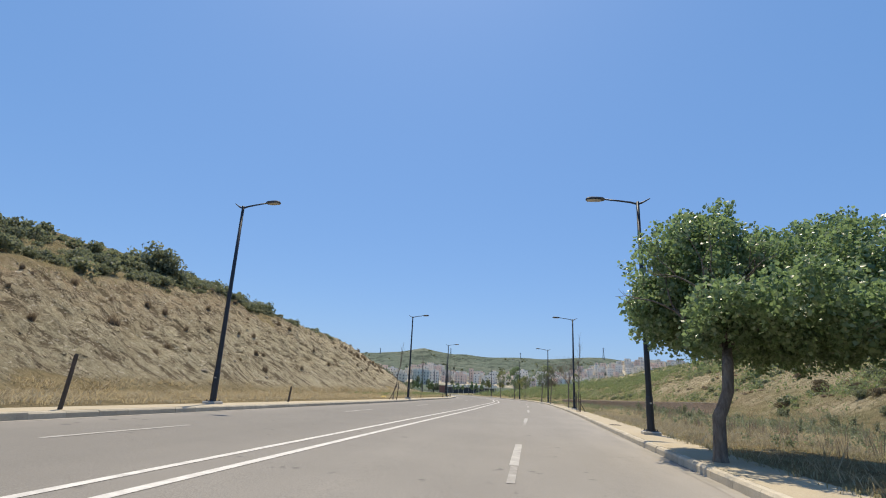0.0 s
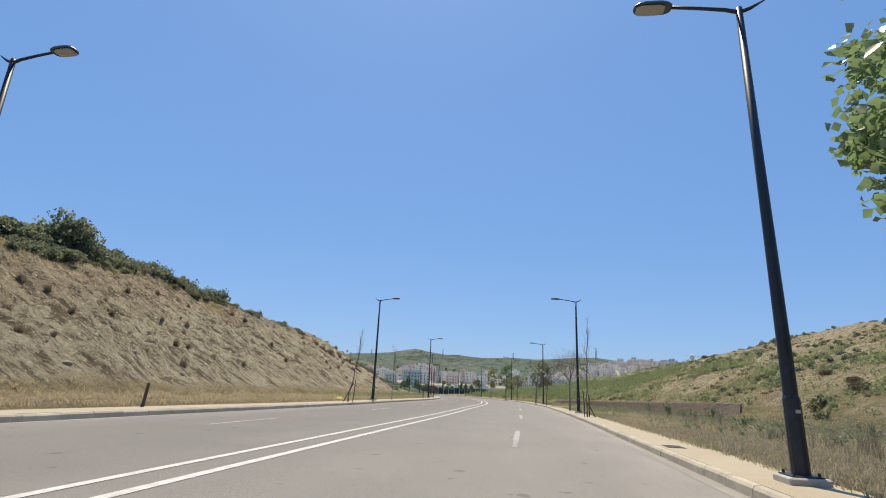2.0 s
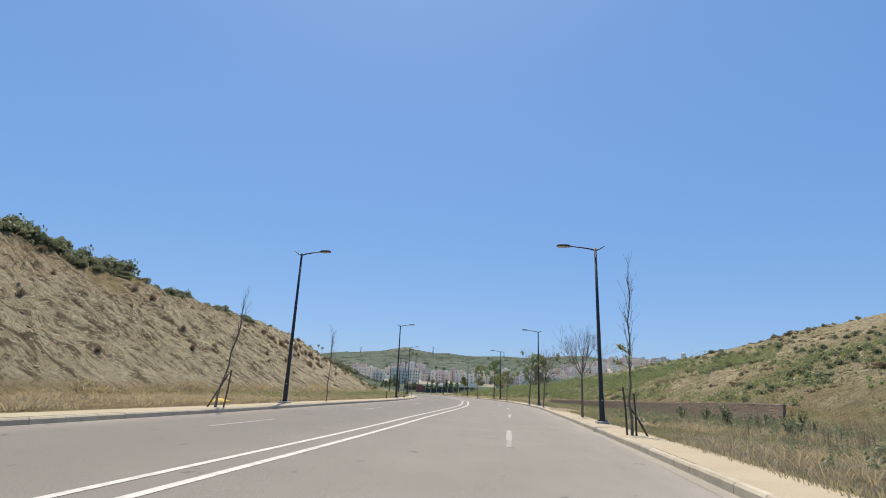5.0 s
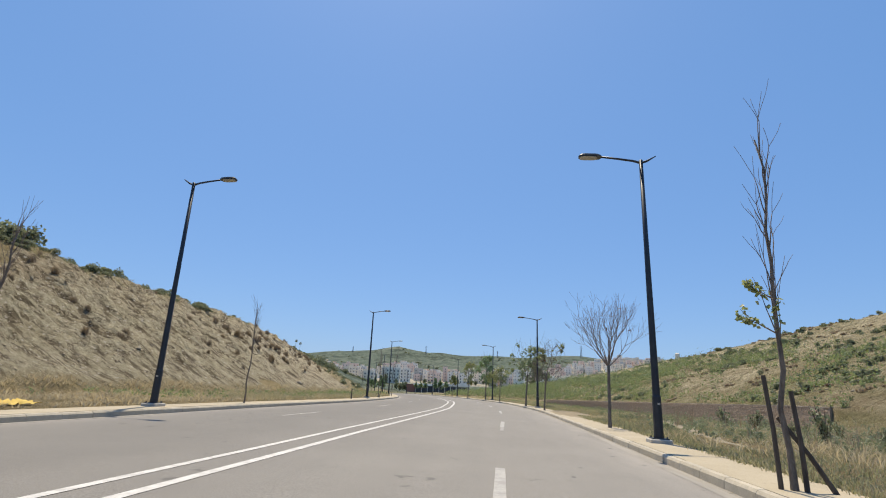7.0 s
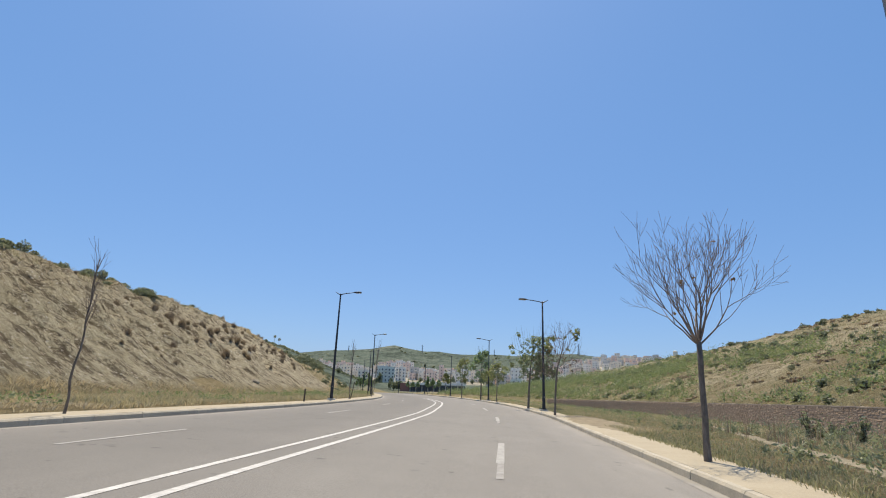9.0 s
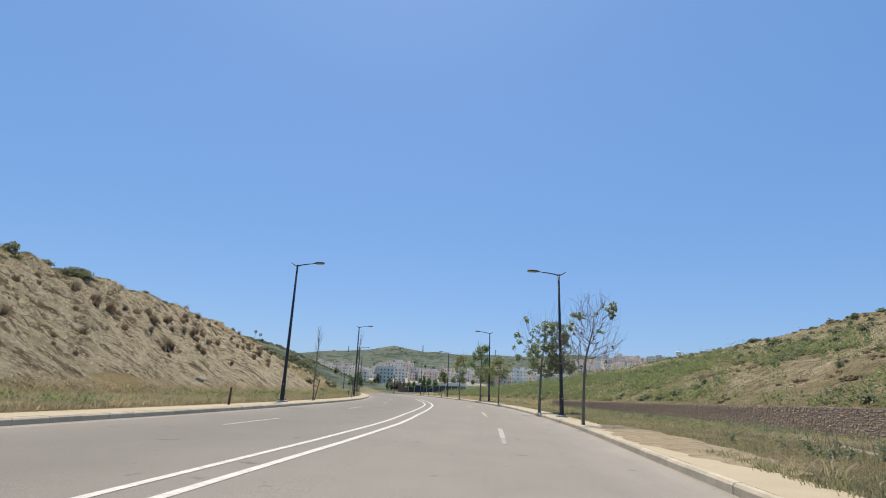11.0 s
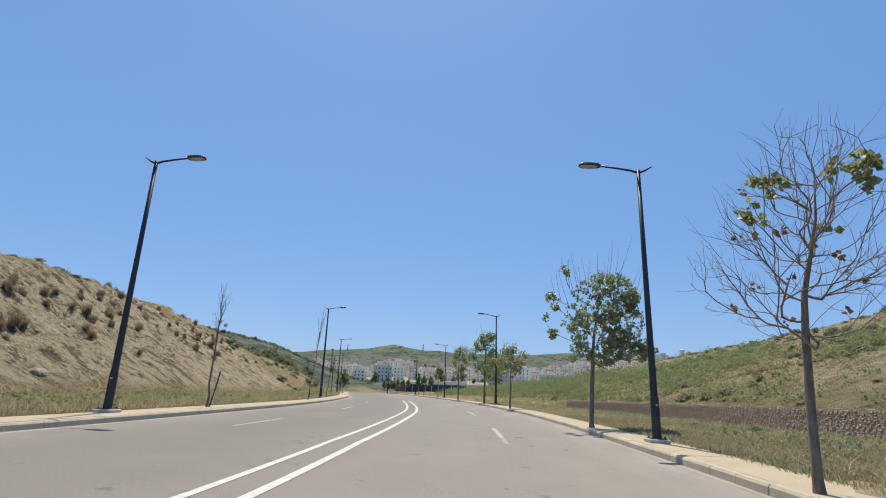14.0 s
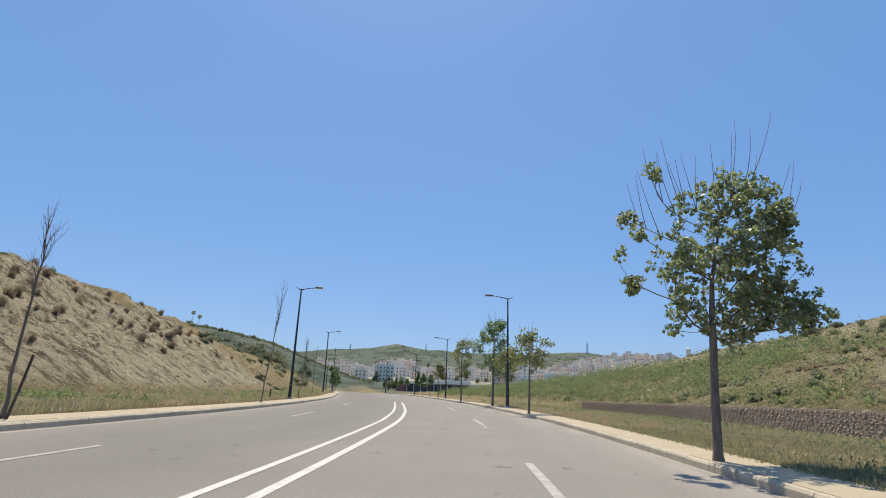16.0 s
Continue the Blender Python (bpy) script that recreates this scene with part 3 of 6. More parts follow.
tagged(new("road", road_me), "wide sun-bleached grey asphalt road with faint stains", "road", kind="structure")


def line_drift(y):
    """How far the painted lines stray from the road's middle."""
    return float(lin(y, [0, 22, 50, 60, 67, 74, 82, 90, 100, 112, 125], [0.0, -0.03, -0.05, 0.13, 0.22, 0.2, 0.02, 0.06, 0.14, 0.02, 0.06]))


def stripe(name, o, width, y0, y1, mat, label, lift=0.006):
    ys = np.arange(y0, y1 + 0.01, min(1.0, (y1 - y0) / 4))
    v, f = [], []
    for y in ys:
        for s in (-0.5, 0.5):
            oo = o + s * width + line_drift(y)
            v.append((float(mid(y)) + oo, y, float(road_z(oo, y)) + lift))
    for i in range(len(ys) - 1):
        f.append((2 * i, 2 * i + 1, 2 * i + 3, 2 * i + 2))
    return tagged(new(name, mesh_of(name, v, f, mat)), label, "road marking", "road markings", "structure")


stripe("centre_line", 0.33, 0.16, -30, 128, M_PAINT, "solid white line, one of a pair in mid-road")
stripe("centre_line", -0.33, 0.14, -30, 128, M_PAINT, "solid white line, one of a pair in mid-road")
for k in range(-3, 6):
    y0 = 40.65 + 14.97 * k
    o = float(lin(y0, [10, 40, 56, 71, 85.5, 103], [4.06, 4.04, 4.15, 4.16, 3.9, 3.72])) - line_drift(y0 + 2.4)
    stripe("lane_dash", o, 0.16, y0, y0 + 4.85, M_PAINT_OLD, "worn white dash between two lanes")
    stripe("lane_dash_trace", o + 0.01, 0.12, y0 - 1.9, y0 - 0.02, M_PAINT_GHOST, "faint rubbed-off end of a lane dash")
    stripe("lane_dash", -3.8, 0.12, y0 - 1.2, y0 + 3.5, M_PAINT_OLD, "faded white dash between two lanes")
stripe("gutter_line", KERB_R - 0.13, 0.2, -30, 200, M_GUTTER, "pale dusty gutter strip along the kerb", 0.004)
stripe("gutter_line", KERB_L + 0.13, 0.2, -30, 200, M_GUTTER, "pale dusty gutter strip along the kerb", 0.004)


def pavement(name, o0, o1, top, label):
    ys = np.arange(-60, 261, 1.0)
    v, f = [], []
    for y in ys:
        z = float(top(y))
        for oo, zz in ((o0, z), (o1, z), (o1, z - 0.4), (o0, z - 0.4)):
            v.append((float(mid(y)) + oo, y, zz + 0.004))
    for i in range(len(ys) - 1):
        for k in range(4):
            a, b = 4 * i + k, 4 * i + (k + 1) % 4
            f.append((a, b, b + 4, a + 4))
    ob = new(name, mesh_of(name, v, [tuple(reversed(q)) for q in f], M_PAVING))
    return tagged(ob, label, "pavement", kind="structure")


pavement("pavement_right", KERB_R + 0.15, BACK_R + 0.03, top_right, "narrow beige concrete pavement with stained edges")
pavement("pavement_left", BACK_L - 0.03, KERB_L - 0.15, top_left, "narrow pale concrete pavement before the earth bank")

# ---- street lamps ----


def street_lamp(x, y, z, inward, turn):
    """inward: 1 where the arm points to +x, -1 to -x."""
    t = thing("street_lamp", x, y, z, "tall dark steel street lamp with one arm and flat head", "street lamp", "street lamps along the road", turn)
    bm = bmesh.new()
    add_box(bm, -0.27, 0.27, -0.27, 0.27, -0.02, 0.1, 0.02)
    base = part("base_slab", bm, M_CONCRETE, t, "pale concrete foot")
    for sx in (-1, 1):
        for sy in (-1, 1):
            bm = bmesh.new()
            bmesh.ops.create_cone(bm, segments=6, radius1=0.022, radius2=0.018, depth=0.05, cap_ends=True, matrix=Matrix.Translation((sx * 0.16, sy * 0.16, 0.143)))
            part("bolt", bm, M_STEEL, base)
    bm = bmesh.new()
    add_box(bm, -0.21, 0.21, -0.21, 0.21, 0.1, 0.12, 0.004)
    part("base_plate", bm, M_STEEL, t)
    v, f = tubes([([(0, 0, 0.115), (0, 0, 1.15), (0, 0, 1.2)], [0.122, 0.115, 0.1])], 12)
    child("sleeve", mesh_of("sleeve", v, f, M_STEEL), t)
    v, f = tubes([([(0, 0, 1.18), (0, 0, 4.5), (0, 0, 8.0)], [0.1, 0.078, 0.056])], 12)
    child("pole", mesh_of("pole", v, f, M_STEEL, True), t)
    bm = bmesh.new()
    add_box(bm, -0.035, 0.035, -0.116, -0.106, 0.95, 1.0)
    bmesh.ops.rotate(bm, cent=(0, 0, 0), matrix=Matrix.Rotation(0.2, 3, "Z"), verts=bm.verts)
    part("number_tag", bm, M_CONCRETE, t, "small pale tag")
    s = inward * (0.87 if inward > 0 else 0.96)
    v, f = tubes([([(-0.02 * s, 0, 7.9), (0.25 * s, 0, 7.98), (0.7 * s, 0, 8.05), (1.25 * s, 0, 8.12)], [0.04, 0.036, 0.032, 0.03])], 8)
    child("arm", mesh_of("arm", v, f, M_STEEL, True), t)
    v, f = tubes([([(0.02 * s, 0, 7.9), (-0.2 * s, 0, 7.98), (-0.46 * s, 0, 8.13)], [0.04, 0.034, 0.014])], 8)
    child("stub_arm", mesh_of("stub_arm", v, f, M_STEEL, True), t)
    # flat luminaire: rounded plan, domed top
    n = 20
    v, f = [], []
    rings = ((0.98, 0.0), (1.0, 0.03), (0.9, 0.07), (0.55, 0.1))
    for k, h in rings:
        for i in range(n):
            a = 2 * math.pi * i / n
            cx = 0.36 * (abs(math.cos(a)) ** 0.6) * math.copysign(1, math.cos(a))
            cy = 0.17 * (abs(math.sin(a)) ** 0.7) * math.copysign(1, math.sin(a))
            v.append((s * (1.55 + cx * k), cy * k, 8.1 + h + 0.03 * cx))
    for r in range(len(rings) - 1):
        for i in range(n):
            f.append((r * n + i, r * n + (i + 1) % n, (r + 1) * n + (i + 1) % n, (r + 1) * n + i))
    f.append(tuple(range((len(rings) - 1) * n, len(rings) * n)))
    f.append(tuple(reversed(range(n))))
    head = child("lamp_head", mesh_of("lamp_head", v, f, M_LAMP, False), t)
    v = []
    for i in range(n):
        a = 2 * math.pi * i / n
        cx = 0.27 * (abs(math.cos(a)) ** 0.5) * math.copysign(1, math.cos(a))
        v.append((s * (1.6 + cx), 0.14 * (abs(math.sin(a)) ** 0.5) * math.copysign(1, math.sin(a)), 8.088 + 0.03 * cx))
    v += [(x0, y0, z0 - 0.012) for x0, y0, z0 in v]
    f = [tuple(range(n, 2 * n))] + [(i, (i + 1) % n, n + (i + 1) % n, n + i) for i in range(n)]
    child("lens", mesh_of("lens", v, f, M_LENS), head, "pale lamp glass")
    return t


def heading(y):
    return math.degrees(math.atan2(float(mid(y - 2) - mid(y + 2)), 4.0))


LAMPS_L = [(-11.05, 20.46), (-9.33, 52.58), (-9.02, 84.44), (-12.85, 117.9), (-19.4, 147.5), (-27.6, 180.0), (-38.5, 212.0)]
LAMPS_R = [(4.70, 19.38), (6.17, 50.0), (6.65, 84.61), (3.29, 119.56), (-3.7, 152.2), (-12.2, 185.0), (-24.0, 217.0)]
for x, y in LAMPS_L:
    street_lamp(x, y, float(top_left(y)), 1, heading(y)).scale.z = 1.035 if 100 < y < 130 else 1.0
for x, y in LAMPS_R:
    street_lamp(x, y, float(top_right(y)), -1, heading(y)).scale.z = 1.035 if 100 < y < 130 else 1.0

# ---- trees ----


def grow(rng, start, direction, length, radius, depth, bend=0.25, splits=(2, 3), spread=0.6, shrink=0.72, up=0.15, tips=None, paths=None, levels=None, lv=0):
    """Branches out of branches; fills paths with tubes and tips with the twigs' points."""
    pts, rad = [Vector(start)], [radius]
    d = Vector(direction).normalized()
    n = 4 if depth else 3
    for i in range(n):
        d = (d + Vector((rng.normal(), rng.normal(), rng.normal())) * bend * 0.35 + Vector((0, 0, up * 0.3))).normalized()
        pts.append(pts[-1] + d * length / n)
        rad.append(max(radius * (1 - 0.45 * (i + 1) / n), 0.003))
    paths.append((pts, rad))
    if depth <= (2 if lv else 1):
        for p in pts[1:]:
            tips.append((p.copy(), d.copy()))
    if depth == 0:
        return
    k = rng.integers(splits[0], splits[1] + 1)
    for j in range(k):
        a = 2 * math.pi * (j + rng.uniform(-0.3, 0.3)) / k
        side = d.orthogonal().normalized()
        side = Matrix.Rotation(a, 3, d) @ side
        nd = d + side * spread * rng.uniform(0.6, 1.3)
        at = pts[-1] if j < 2 else pts[rng.integers(2, len(pts))]
        grow(rng, at, nd, length * shrink * rng.uniform(0.75, 1.2), rad[-1] * 0.85, depth - 1, bend, splits, spread, shrink, up, tips, paths, levels, lv + 1)


def tree_parts(t, trunk_paths, limb_paths, twig_mat=M_TWIG, trunk_mat=M_BARK):
    v, f = tubes(trunk_paths, 10)
    child("trunk", mesh_of("trunk", v, f, trunk_mat, True), t)
    for limb in limb_paths:
        v, f = tubes(limb, 5)
        child("branch", mesh_of("branch", v, f, twig_mat, True), t)


def trunk_line(rng, height, r0, r1, lean=(0, 0), wobble=0.05, n=8):
    pts = [Vector((lean[0] * k / n + (rng.normal() * wobble if k else 0), lean[1] * k / n + (rng.normal() * wobble if k else 0), height * k / n - (0.05 if k == 0 else 0))) for k in range(n + 1)]
    rad = [r0 * (1.25 if k == 0 else 1) * (1 - k / n) + r1 * k / n for k in range(n + 1)]
    return pts, rad


def clumps_to_leaves(rng, centres, radius, per):
    c = np.repeat(np.array([tuple(p) for p in centres]), per, axis=0)
    d = rng.normal(size=c.shape)
    d /= np.linalg.norm(d, axis=1)[:, None]
    return c + d * (radius * rng.uniform(0.2, 1, len(c)) ** 0.5)[:, None], d


def new_limb(limbs):
    limbs.append([])
    return limbs[-1]


def clump_tree(x, y, z, seed, label, stem, radii, fork, lobes, leaf_mat, leaf=0.12, per=16, clump=0.13, whips=(), bare=(), withered=0.0, twig=0.0045):
    """Limbs that reach from the stem, and from one another, to clumps of leaves; lobes and bare: centre, radius and count of clumps or of leafless tips."""
    rng = np.random.default_rng(seed)
    t = thing("street_tree", x, y, z, label, "tree", "street trees along the pavement")
    stem = [Vector(p) for p in stem]
    nodes, owner, limb_of, weight, heading_at = [], [], [], [], []
    for a, b in zip(stem, stem[1:]):
        for k in range(6):
            p = a.lerp(b, (k + 1) / 6)
            if p.z >= fork:
                nodes.append(p)
                owner.append(-1)
                limb_of.append(-1)
                weight.append(1)
                heading_at.append((0, 0, 0))
    targets = []
    for leafy, group in ((True, lobes), (False, bare)):
        for cx, cy, cz, r, n in group:
            for k in range(n if leafy is False else 2 * n):
                d = Vector(rng.normal(size=3))
                d.normalize()
                targets.append((Vector((cx, cy, cz)) + d * r * rng.uniform(0.02, 1) ** 0.4, leafy))
    targets.sort(key=lambda q: min((q[0] - p).length for p in nodes))
    runs, limbs = [], 0
    for goal, leafy in targets:
        at = np.array([tuple(p) for p in nodes])
        away = at - np.array(goal)
        far = np.linalg.norm(away, axis=1)
        along = -(away * np.array(heading_at)).sum(1) / (far + 1e-6)
        i = int(np.argmin(far * (1.25 - 0.75 * np.where(np.array(owner) < 0, 0.35, along)) + 0.9 * np.maximum(0, away[:, 2] + 0.35 * far)))
        a, gap = nodes[i], float(far[i])
        hub = a.lerp(goal, 0.5) + Vector(heading_at[i]) * 0.25 * gap * max(0.0, float(along[i])) - Vector((0, 0, 0.1 * gap)) + Vector(rng.normal(size=3)) * 0.05 * gap
        if limb_of[i] < 0:
            mine, limbs = limbs, limbs + 1
        else:
            mine = limb_of[i]
        n = max(2, int(gap / 0.22))
        run, last = [i], i
        for k in range(1, n + 1):
            u = k / n
            nodes.append(a * (1 - u) ** 2 + hub * 2 * u * (1 - u) + goal * u * u)
            owner.append(last)
            limb_of.append(mine)
            weight.append(0)
            heading_at.append(tuple((nodes[-1] - nodes[last]).normalized()))
            last = len(nodes) - 1
            run.append(last)
        while last >= 0:
            weight[last] += 1
            last = owner[last]
        runs.append((mine, run, leafy))
    paths = [[] for k in range(limbs)]
    for w in whips:
        w = Vector(w)
        low = w - Vector((0.25 * w.x, 0.25 * w.y, 1.2 + 0.5 * rng.uniform()))
        i = min((k for k in range(len(nodes)) if limb_of[k] >= 0), key=lambda k: (nodes[k] - low).length)
        hub = nodes[i].lerp(w, 0.5) + Vector((0.06 * w.x, 0.06 * w.y, 0)) + Vector(rng.normal(size=3)) * 0.04
        paths[limb_of[i]].append(([nodes[i] * (1 - u) ** 2 + hub * 2 * u * (1 - u) + w * u * u for u in (0, 0.25, 0.5, 0.75, 1)], [twig * q for q in (2.0, 1.7, 1.4, 1.1, 0.7)]))
    for mine, run, leafy in runs:
        rad = [twig * weight[k] ** 0.4 for k in run]
        rad[0] = min(rad[0], rad[1] * 1.25)
        paths[mine].append(([nodes[k] for k in run], rad))
        if not leafy:
            for k in run[1:]:
                if rng.uniform() < 0.6:
                    d = Vector(rng.normal(size=3)) * 0.07 + Vector(heading_at[k]) * 0.1 + Vector((0, 0, 0.05))
                    paths[mine].append(([nodes[k], nodes[k] + d, nodes[k] + d * 2 + Vector((0, 0, 0.05))], [twig * 0.8, twig * 0.65, twig * 0.4]))
    tree_parts(t, [(stem, radii)], paths)
    leafed = [g for g, leafy in targets if leafy]
    if leafed:
        p, d = clumps_to_leaves(rng, leafed, clump, per)
        child("crown", leaf_mesh("crown", p, leaf, leaf_mat, rng, d * 0.3, flat=0.5), t, "leaves in loose clumps")
    dead = [g for g, leafy in targets if rng.uniform() < withered]
    if dead:
        p, d = clumps_to_leaves(rng, dead, 0.08, 4)
        child("withered_foliage", leaf_mesh("withered_foliage", p, leaf * 0.85, M_LEAF_DEAD, rng, flat=0.45), t, "brown withered leaves")
    return t


def round_lobes(seed, low, high, wide, count):
    """Lobes of a rough egg-shaped crown between two heights."""
    g = np.random.default_rng(seed)
    out = []
    for k in range(9):
        u = (k + 0.5) / 9
        a, r = k * 2.4 + g.uniform(-0.4, 0.4), wide * 0.85 * math.sin(math.pi * (0.16 + 0.72 * u)) * g.uniform(0.5, 1.1)
        out.append((math.cos(a) * r, math.sin(a) * r, low + (high - low) * u, wide * g.uniform(0.34, 0.56), max(3, int(count / 9 * g.uniform(0.6, 1.4)))))
    return out


def leafy_street_tree(x, y):
    """The full-crowned tree with a bent trunk."""
    rng = np.random.default_rng(11)
    t = thing("street_tree", x, y, float(top_right(y)), "bushy green street tree with a bent dark trunk on the pavement", "tree")
    pts = [Vector(p) for p in ((0, 0, -0.05), (0.0, 0, 0.1), (0.02, 0, 0.45), (0.04, 0.0, 0.82), (0.15, 0.0, 1.05), (0.25, 0.01, 1.3), (0.3, 0.03, 1.75), (0.55, 0.6, 2.35))]
    trunk = (pts, [0.17, 0.132, 0.12, 0.122, 0.112, 0.108, 0.105, 0.085])
    paths, tips = [], []
    for a, tilt, ln in ((20, 0.9, 1.3), (95, 0.7, 1.1), (150, 1.0, 1.2), (215, 0.8, 1.2), (280, 0.75, 1.1), (330, 1.0, 1.4), (60, 0.2, 1.2), (240, 0.25, 1.1)):
        d = Vector((math.cos(radians(a)) * tilt, math.sin(radians(a)) * tilt, 0.9))
        limb = []
        grow(rng, pts[-1] - Vector((0, 0, 0.15)), d, ln, 0.055, 3, 0.3, (2, 3), 0.7, 0.62, 0.0, tips, limb)
        paths.append([q for q in limb if max(v.z for v in q[0]) < 4.7])
    tree_parts(t, [trunk], paths, M_BARK)
    # crown: two broad lobes over a level underside
    lobes = [((-0.2, 0.0, 3.6), (1.35, 1.5, 1.2)), ((2.3, 0.1, 3.55), (1.4, 1.6, 1.3)), ((0.9, -0.1, 3.0), (2.2, 1.8, 1.0)), ((0.0, -0.2, 4.35), (0.8, 0.9, 0.8)),
             ((2.6, 0.2, 4.3), (0.95, 1.0, 0.75)), ((1.2, 0.3, 4.05), (0.8, 1.0, 0.65)), ((-0.6, 0.2, 3.0), (0.85, 1.1, 0.65)), ((3.1, 0.0, 2.9), (0.9, 1.2, 0.85)), ((0.3, -0.5, 2.3), (1.0, 0.9, 0.5)), ((1.9, -0.3, 2.3), (1.2, 1.0, 0.5)),
             ((0.9, -1.9, 2.0), (1.25, 1.0, 0.6)), ((2.5, -1.8, 2.0), (1.2, 1.0, 0.65)), ((-0.15, -1.3, 2.2), (0.7, 0.7, 0.5)), ((1.7, -2.4, 1.9), (1.0, 0.7, 0.5)), ((0.7, -0.9, 3.0), (1.3, 1.0, 0.9)), ((2.2, -0.9, 3.1), (1.3, 1.0, 0.9)), ((-0.4, -2.2, 2.0), (0.75, 0.8, 0.5)), ((0.3, -2.8, 1.9), (0.9, 0.7, 0.5)), ((3.0, -2.6, 2.0), (1.2, 0.9, 0.6))]
    cents, outs = [], []
    for (cx, cy, cz), (rx, ry, rz) in lobes:
        cx, cy, rx, ry = cx * 1.14 + 0.62, cy * 1.3 + 2.1, rx * 1.1, ry * 1.3
        k = int(120 * (rx * ry * rz) ** 0.66)
        d = rng.normal(size=(k, 3))
        d /= np.linalg.norm(d, axis=1)[:, None]
        rr = rng.uniform(0.5, 1.1, k)[:, None]
        p = np.array([cx, cy, cz]) + d * rr * np.array([rx, ry, rz])
        keep = p[:, 2] > 1.8 + 0.22 * rng.normal(size=k)
        cents.append(p[keep])
        outs.append(d[keep])
    cents, outs = np.concatenate(cents), np.concatenate(outs)
    cents[:, 2] -= 0.2 * (cents[:, 1] - 2.1)
    per = 44
    c = np.repeat(cents, per, axis=0)
    d = rng.normal(size=c.shape)
    d /= np.linalg.norm(d, axis=1)[:, None]
    p = c + d * 0.25 * rng.uniform(0.1, 1, (len(c), 1)) ** 0.5
    child("crown", leaf_mesh("crown", p * np.array([1, 1, 1.09]) - np.array([0, 0, 0.1]), 0.098, M_LEAF, rng, np.repeat(outs, per, axis=0) * 0.5 + np.array([0, 0, 0.3]), flat=0.42), t, "dense glossy green leaves")
    return t


def sparse_tree(x, y, z, seed, height, clear, trunk_r, label, leaf_share, leaf_mat, dead_share=0.0, wide=0.6, limbs=7, lean=(0, 0), depth=3, leaf=0.12, clump=18, limb_len=1.5, spread=0.55, low_z=0.0, stem_share=0.72, whips=0, tufts=(), splits=(2, 3)):
    """A young tree: clear stem, then spreading limbs; leaves in patches on its twigs."""
    rng = np.random.default_rng(seed)
    t = thing("street_tree", x, y, z, label, "tree", "street trees along the pavement")
    top = height * stem_share
    stem = trunk_line(rng, top, trunk_r, trunk_r * 0.3, (lean[0] * stem_share, lean[1] * stem_share), 0.02, 9)
    paths, tips = [], []
    stem_pts, stem_r = stem
    for j in range(limbs):
        k = j / max(limbs - 1, 1)
        zt = clear + (top * 0.98 - clear) * k
        i = min(int(zt / top * 9), 8)
        a = j * 2.4 + rng.uniform(-0.4, 0.4)
        d = Vector((math.cos(a) * wide, math.sin(a) * wide, 0.45 + 0.65 * k))
        p = stem_pts[i].lerp(stem_pts[i + 1], zt / top * 9 - i)
        grow(rng, p, d, limb_len * (1 - 0.4 * k) * rng.uniform(0.8, 1.15), max(stem_r[i] * 0.32, 0.01), depth, 0.35, splits, spread, 0.68, 0.12, tips, new_limb(paths))
    grow(rng, stem_pts[-1], (0.1, 0, 1), height * 0.12, stem_r[-1], 2, 0.2, (2, 2), 0.4, 0.75, 0.3, tips, new_limb(paths))
    for j in range(whips):
        a = rng.uniform(0, 6.28)
        grow(rng, stem_pts[-2] + Vector((math.cos(a), math.sin(a), 0)) * 0.5, (math.cos(a) * 0.35, math.sin(a) * 0.35, 1), height * rng.uniform(0.12, 0.24), 0.012, 1, 0.15, (1, 2), 0.3, 0.6, 0.2, [], new_limb(paths))
    tree_parts(t, [stem], paths)
    # leaves sit in patches, with bare boughs between them
    sx, sy, sz = rng.uniform(0, 9, 3)
    def patch(q):
        return math.sin(q.x * 2.3 + sx) + math.sin(q.y * 2.1 + sy) + math.sin(q.z * 2.7 + sz) + rng.uniform(-1.3, 1.3)
    scored = sorted(tips, key=lambda q: -patch(q[0]))
    chosen = [q[0] for q in scored[: int(len(scored) * leaf_share)] if q[0].z > low_z]
    if chosen:
        p, d = clumps_to_leaves(rng, chosen, 0.24, clump)
        child("crown", leaf_mesh("crown", p, leaf, leaf_mat, rng, d * 0.3, flat=0.42), t, "patchy green leaves")
    for k, (tx, ty, tz, tr) in enumerate(tufts):
        near = [q[0] for q in tips if (q[0] - Vector((tx, ty, tz))).length < tr] or [Vector((tx, ty, tz))]
        p, d = clumps_to_leaves(rng, near[:6], 0.11, 5)
        child("leaf_tuft", leaf_mesh("leaf_tuft", p, 0.12, leaf_mat, rng, flat=0.45), t, "green tuft of leaves")
    if dead_share:
        rest = [q[0] for q in tips if rng.uniform() < dead_share]
        p, d = clumps_to_leaves(rng, rest, 0.09, 4)
        child("withered_foliage", leaf_mesh("withered_foliage", p, 0.1, M_LEAF_DEAD, rng, flat=0.45), t, "brown withered leaves")
    return t


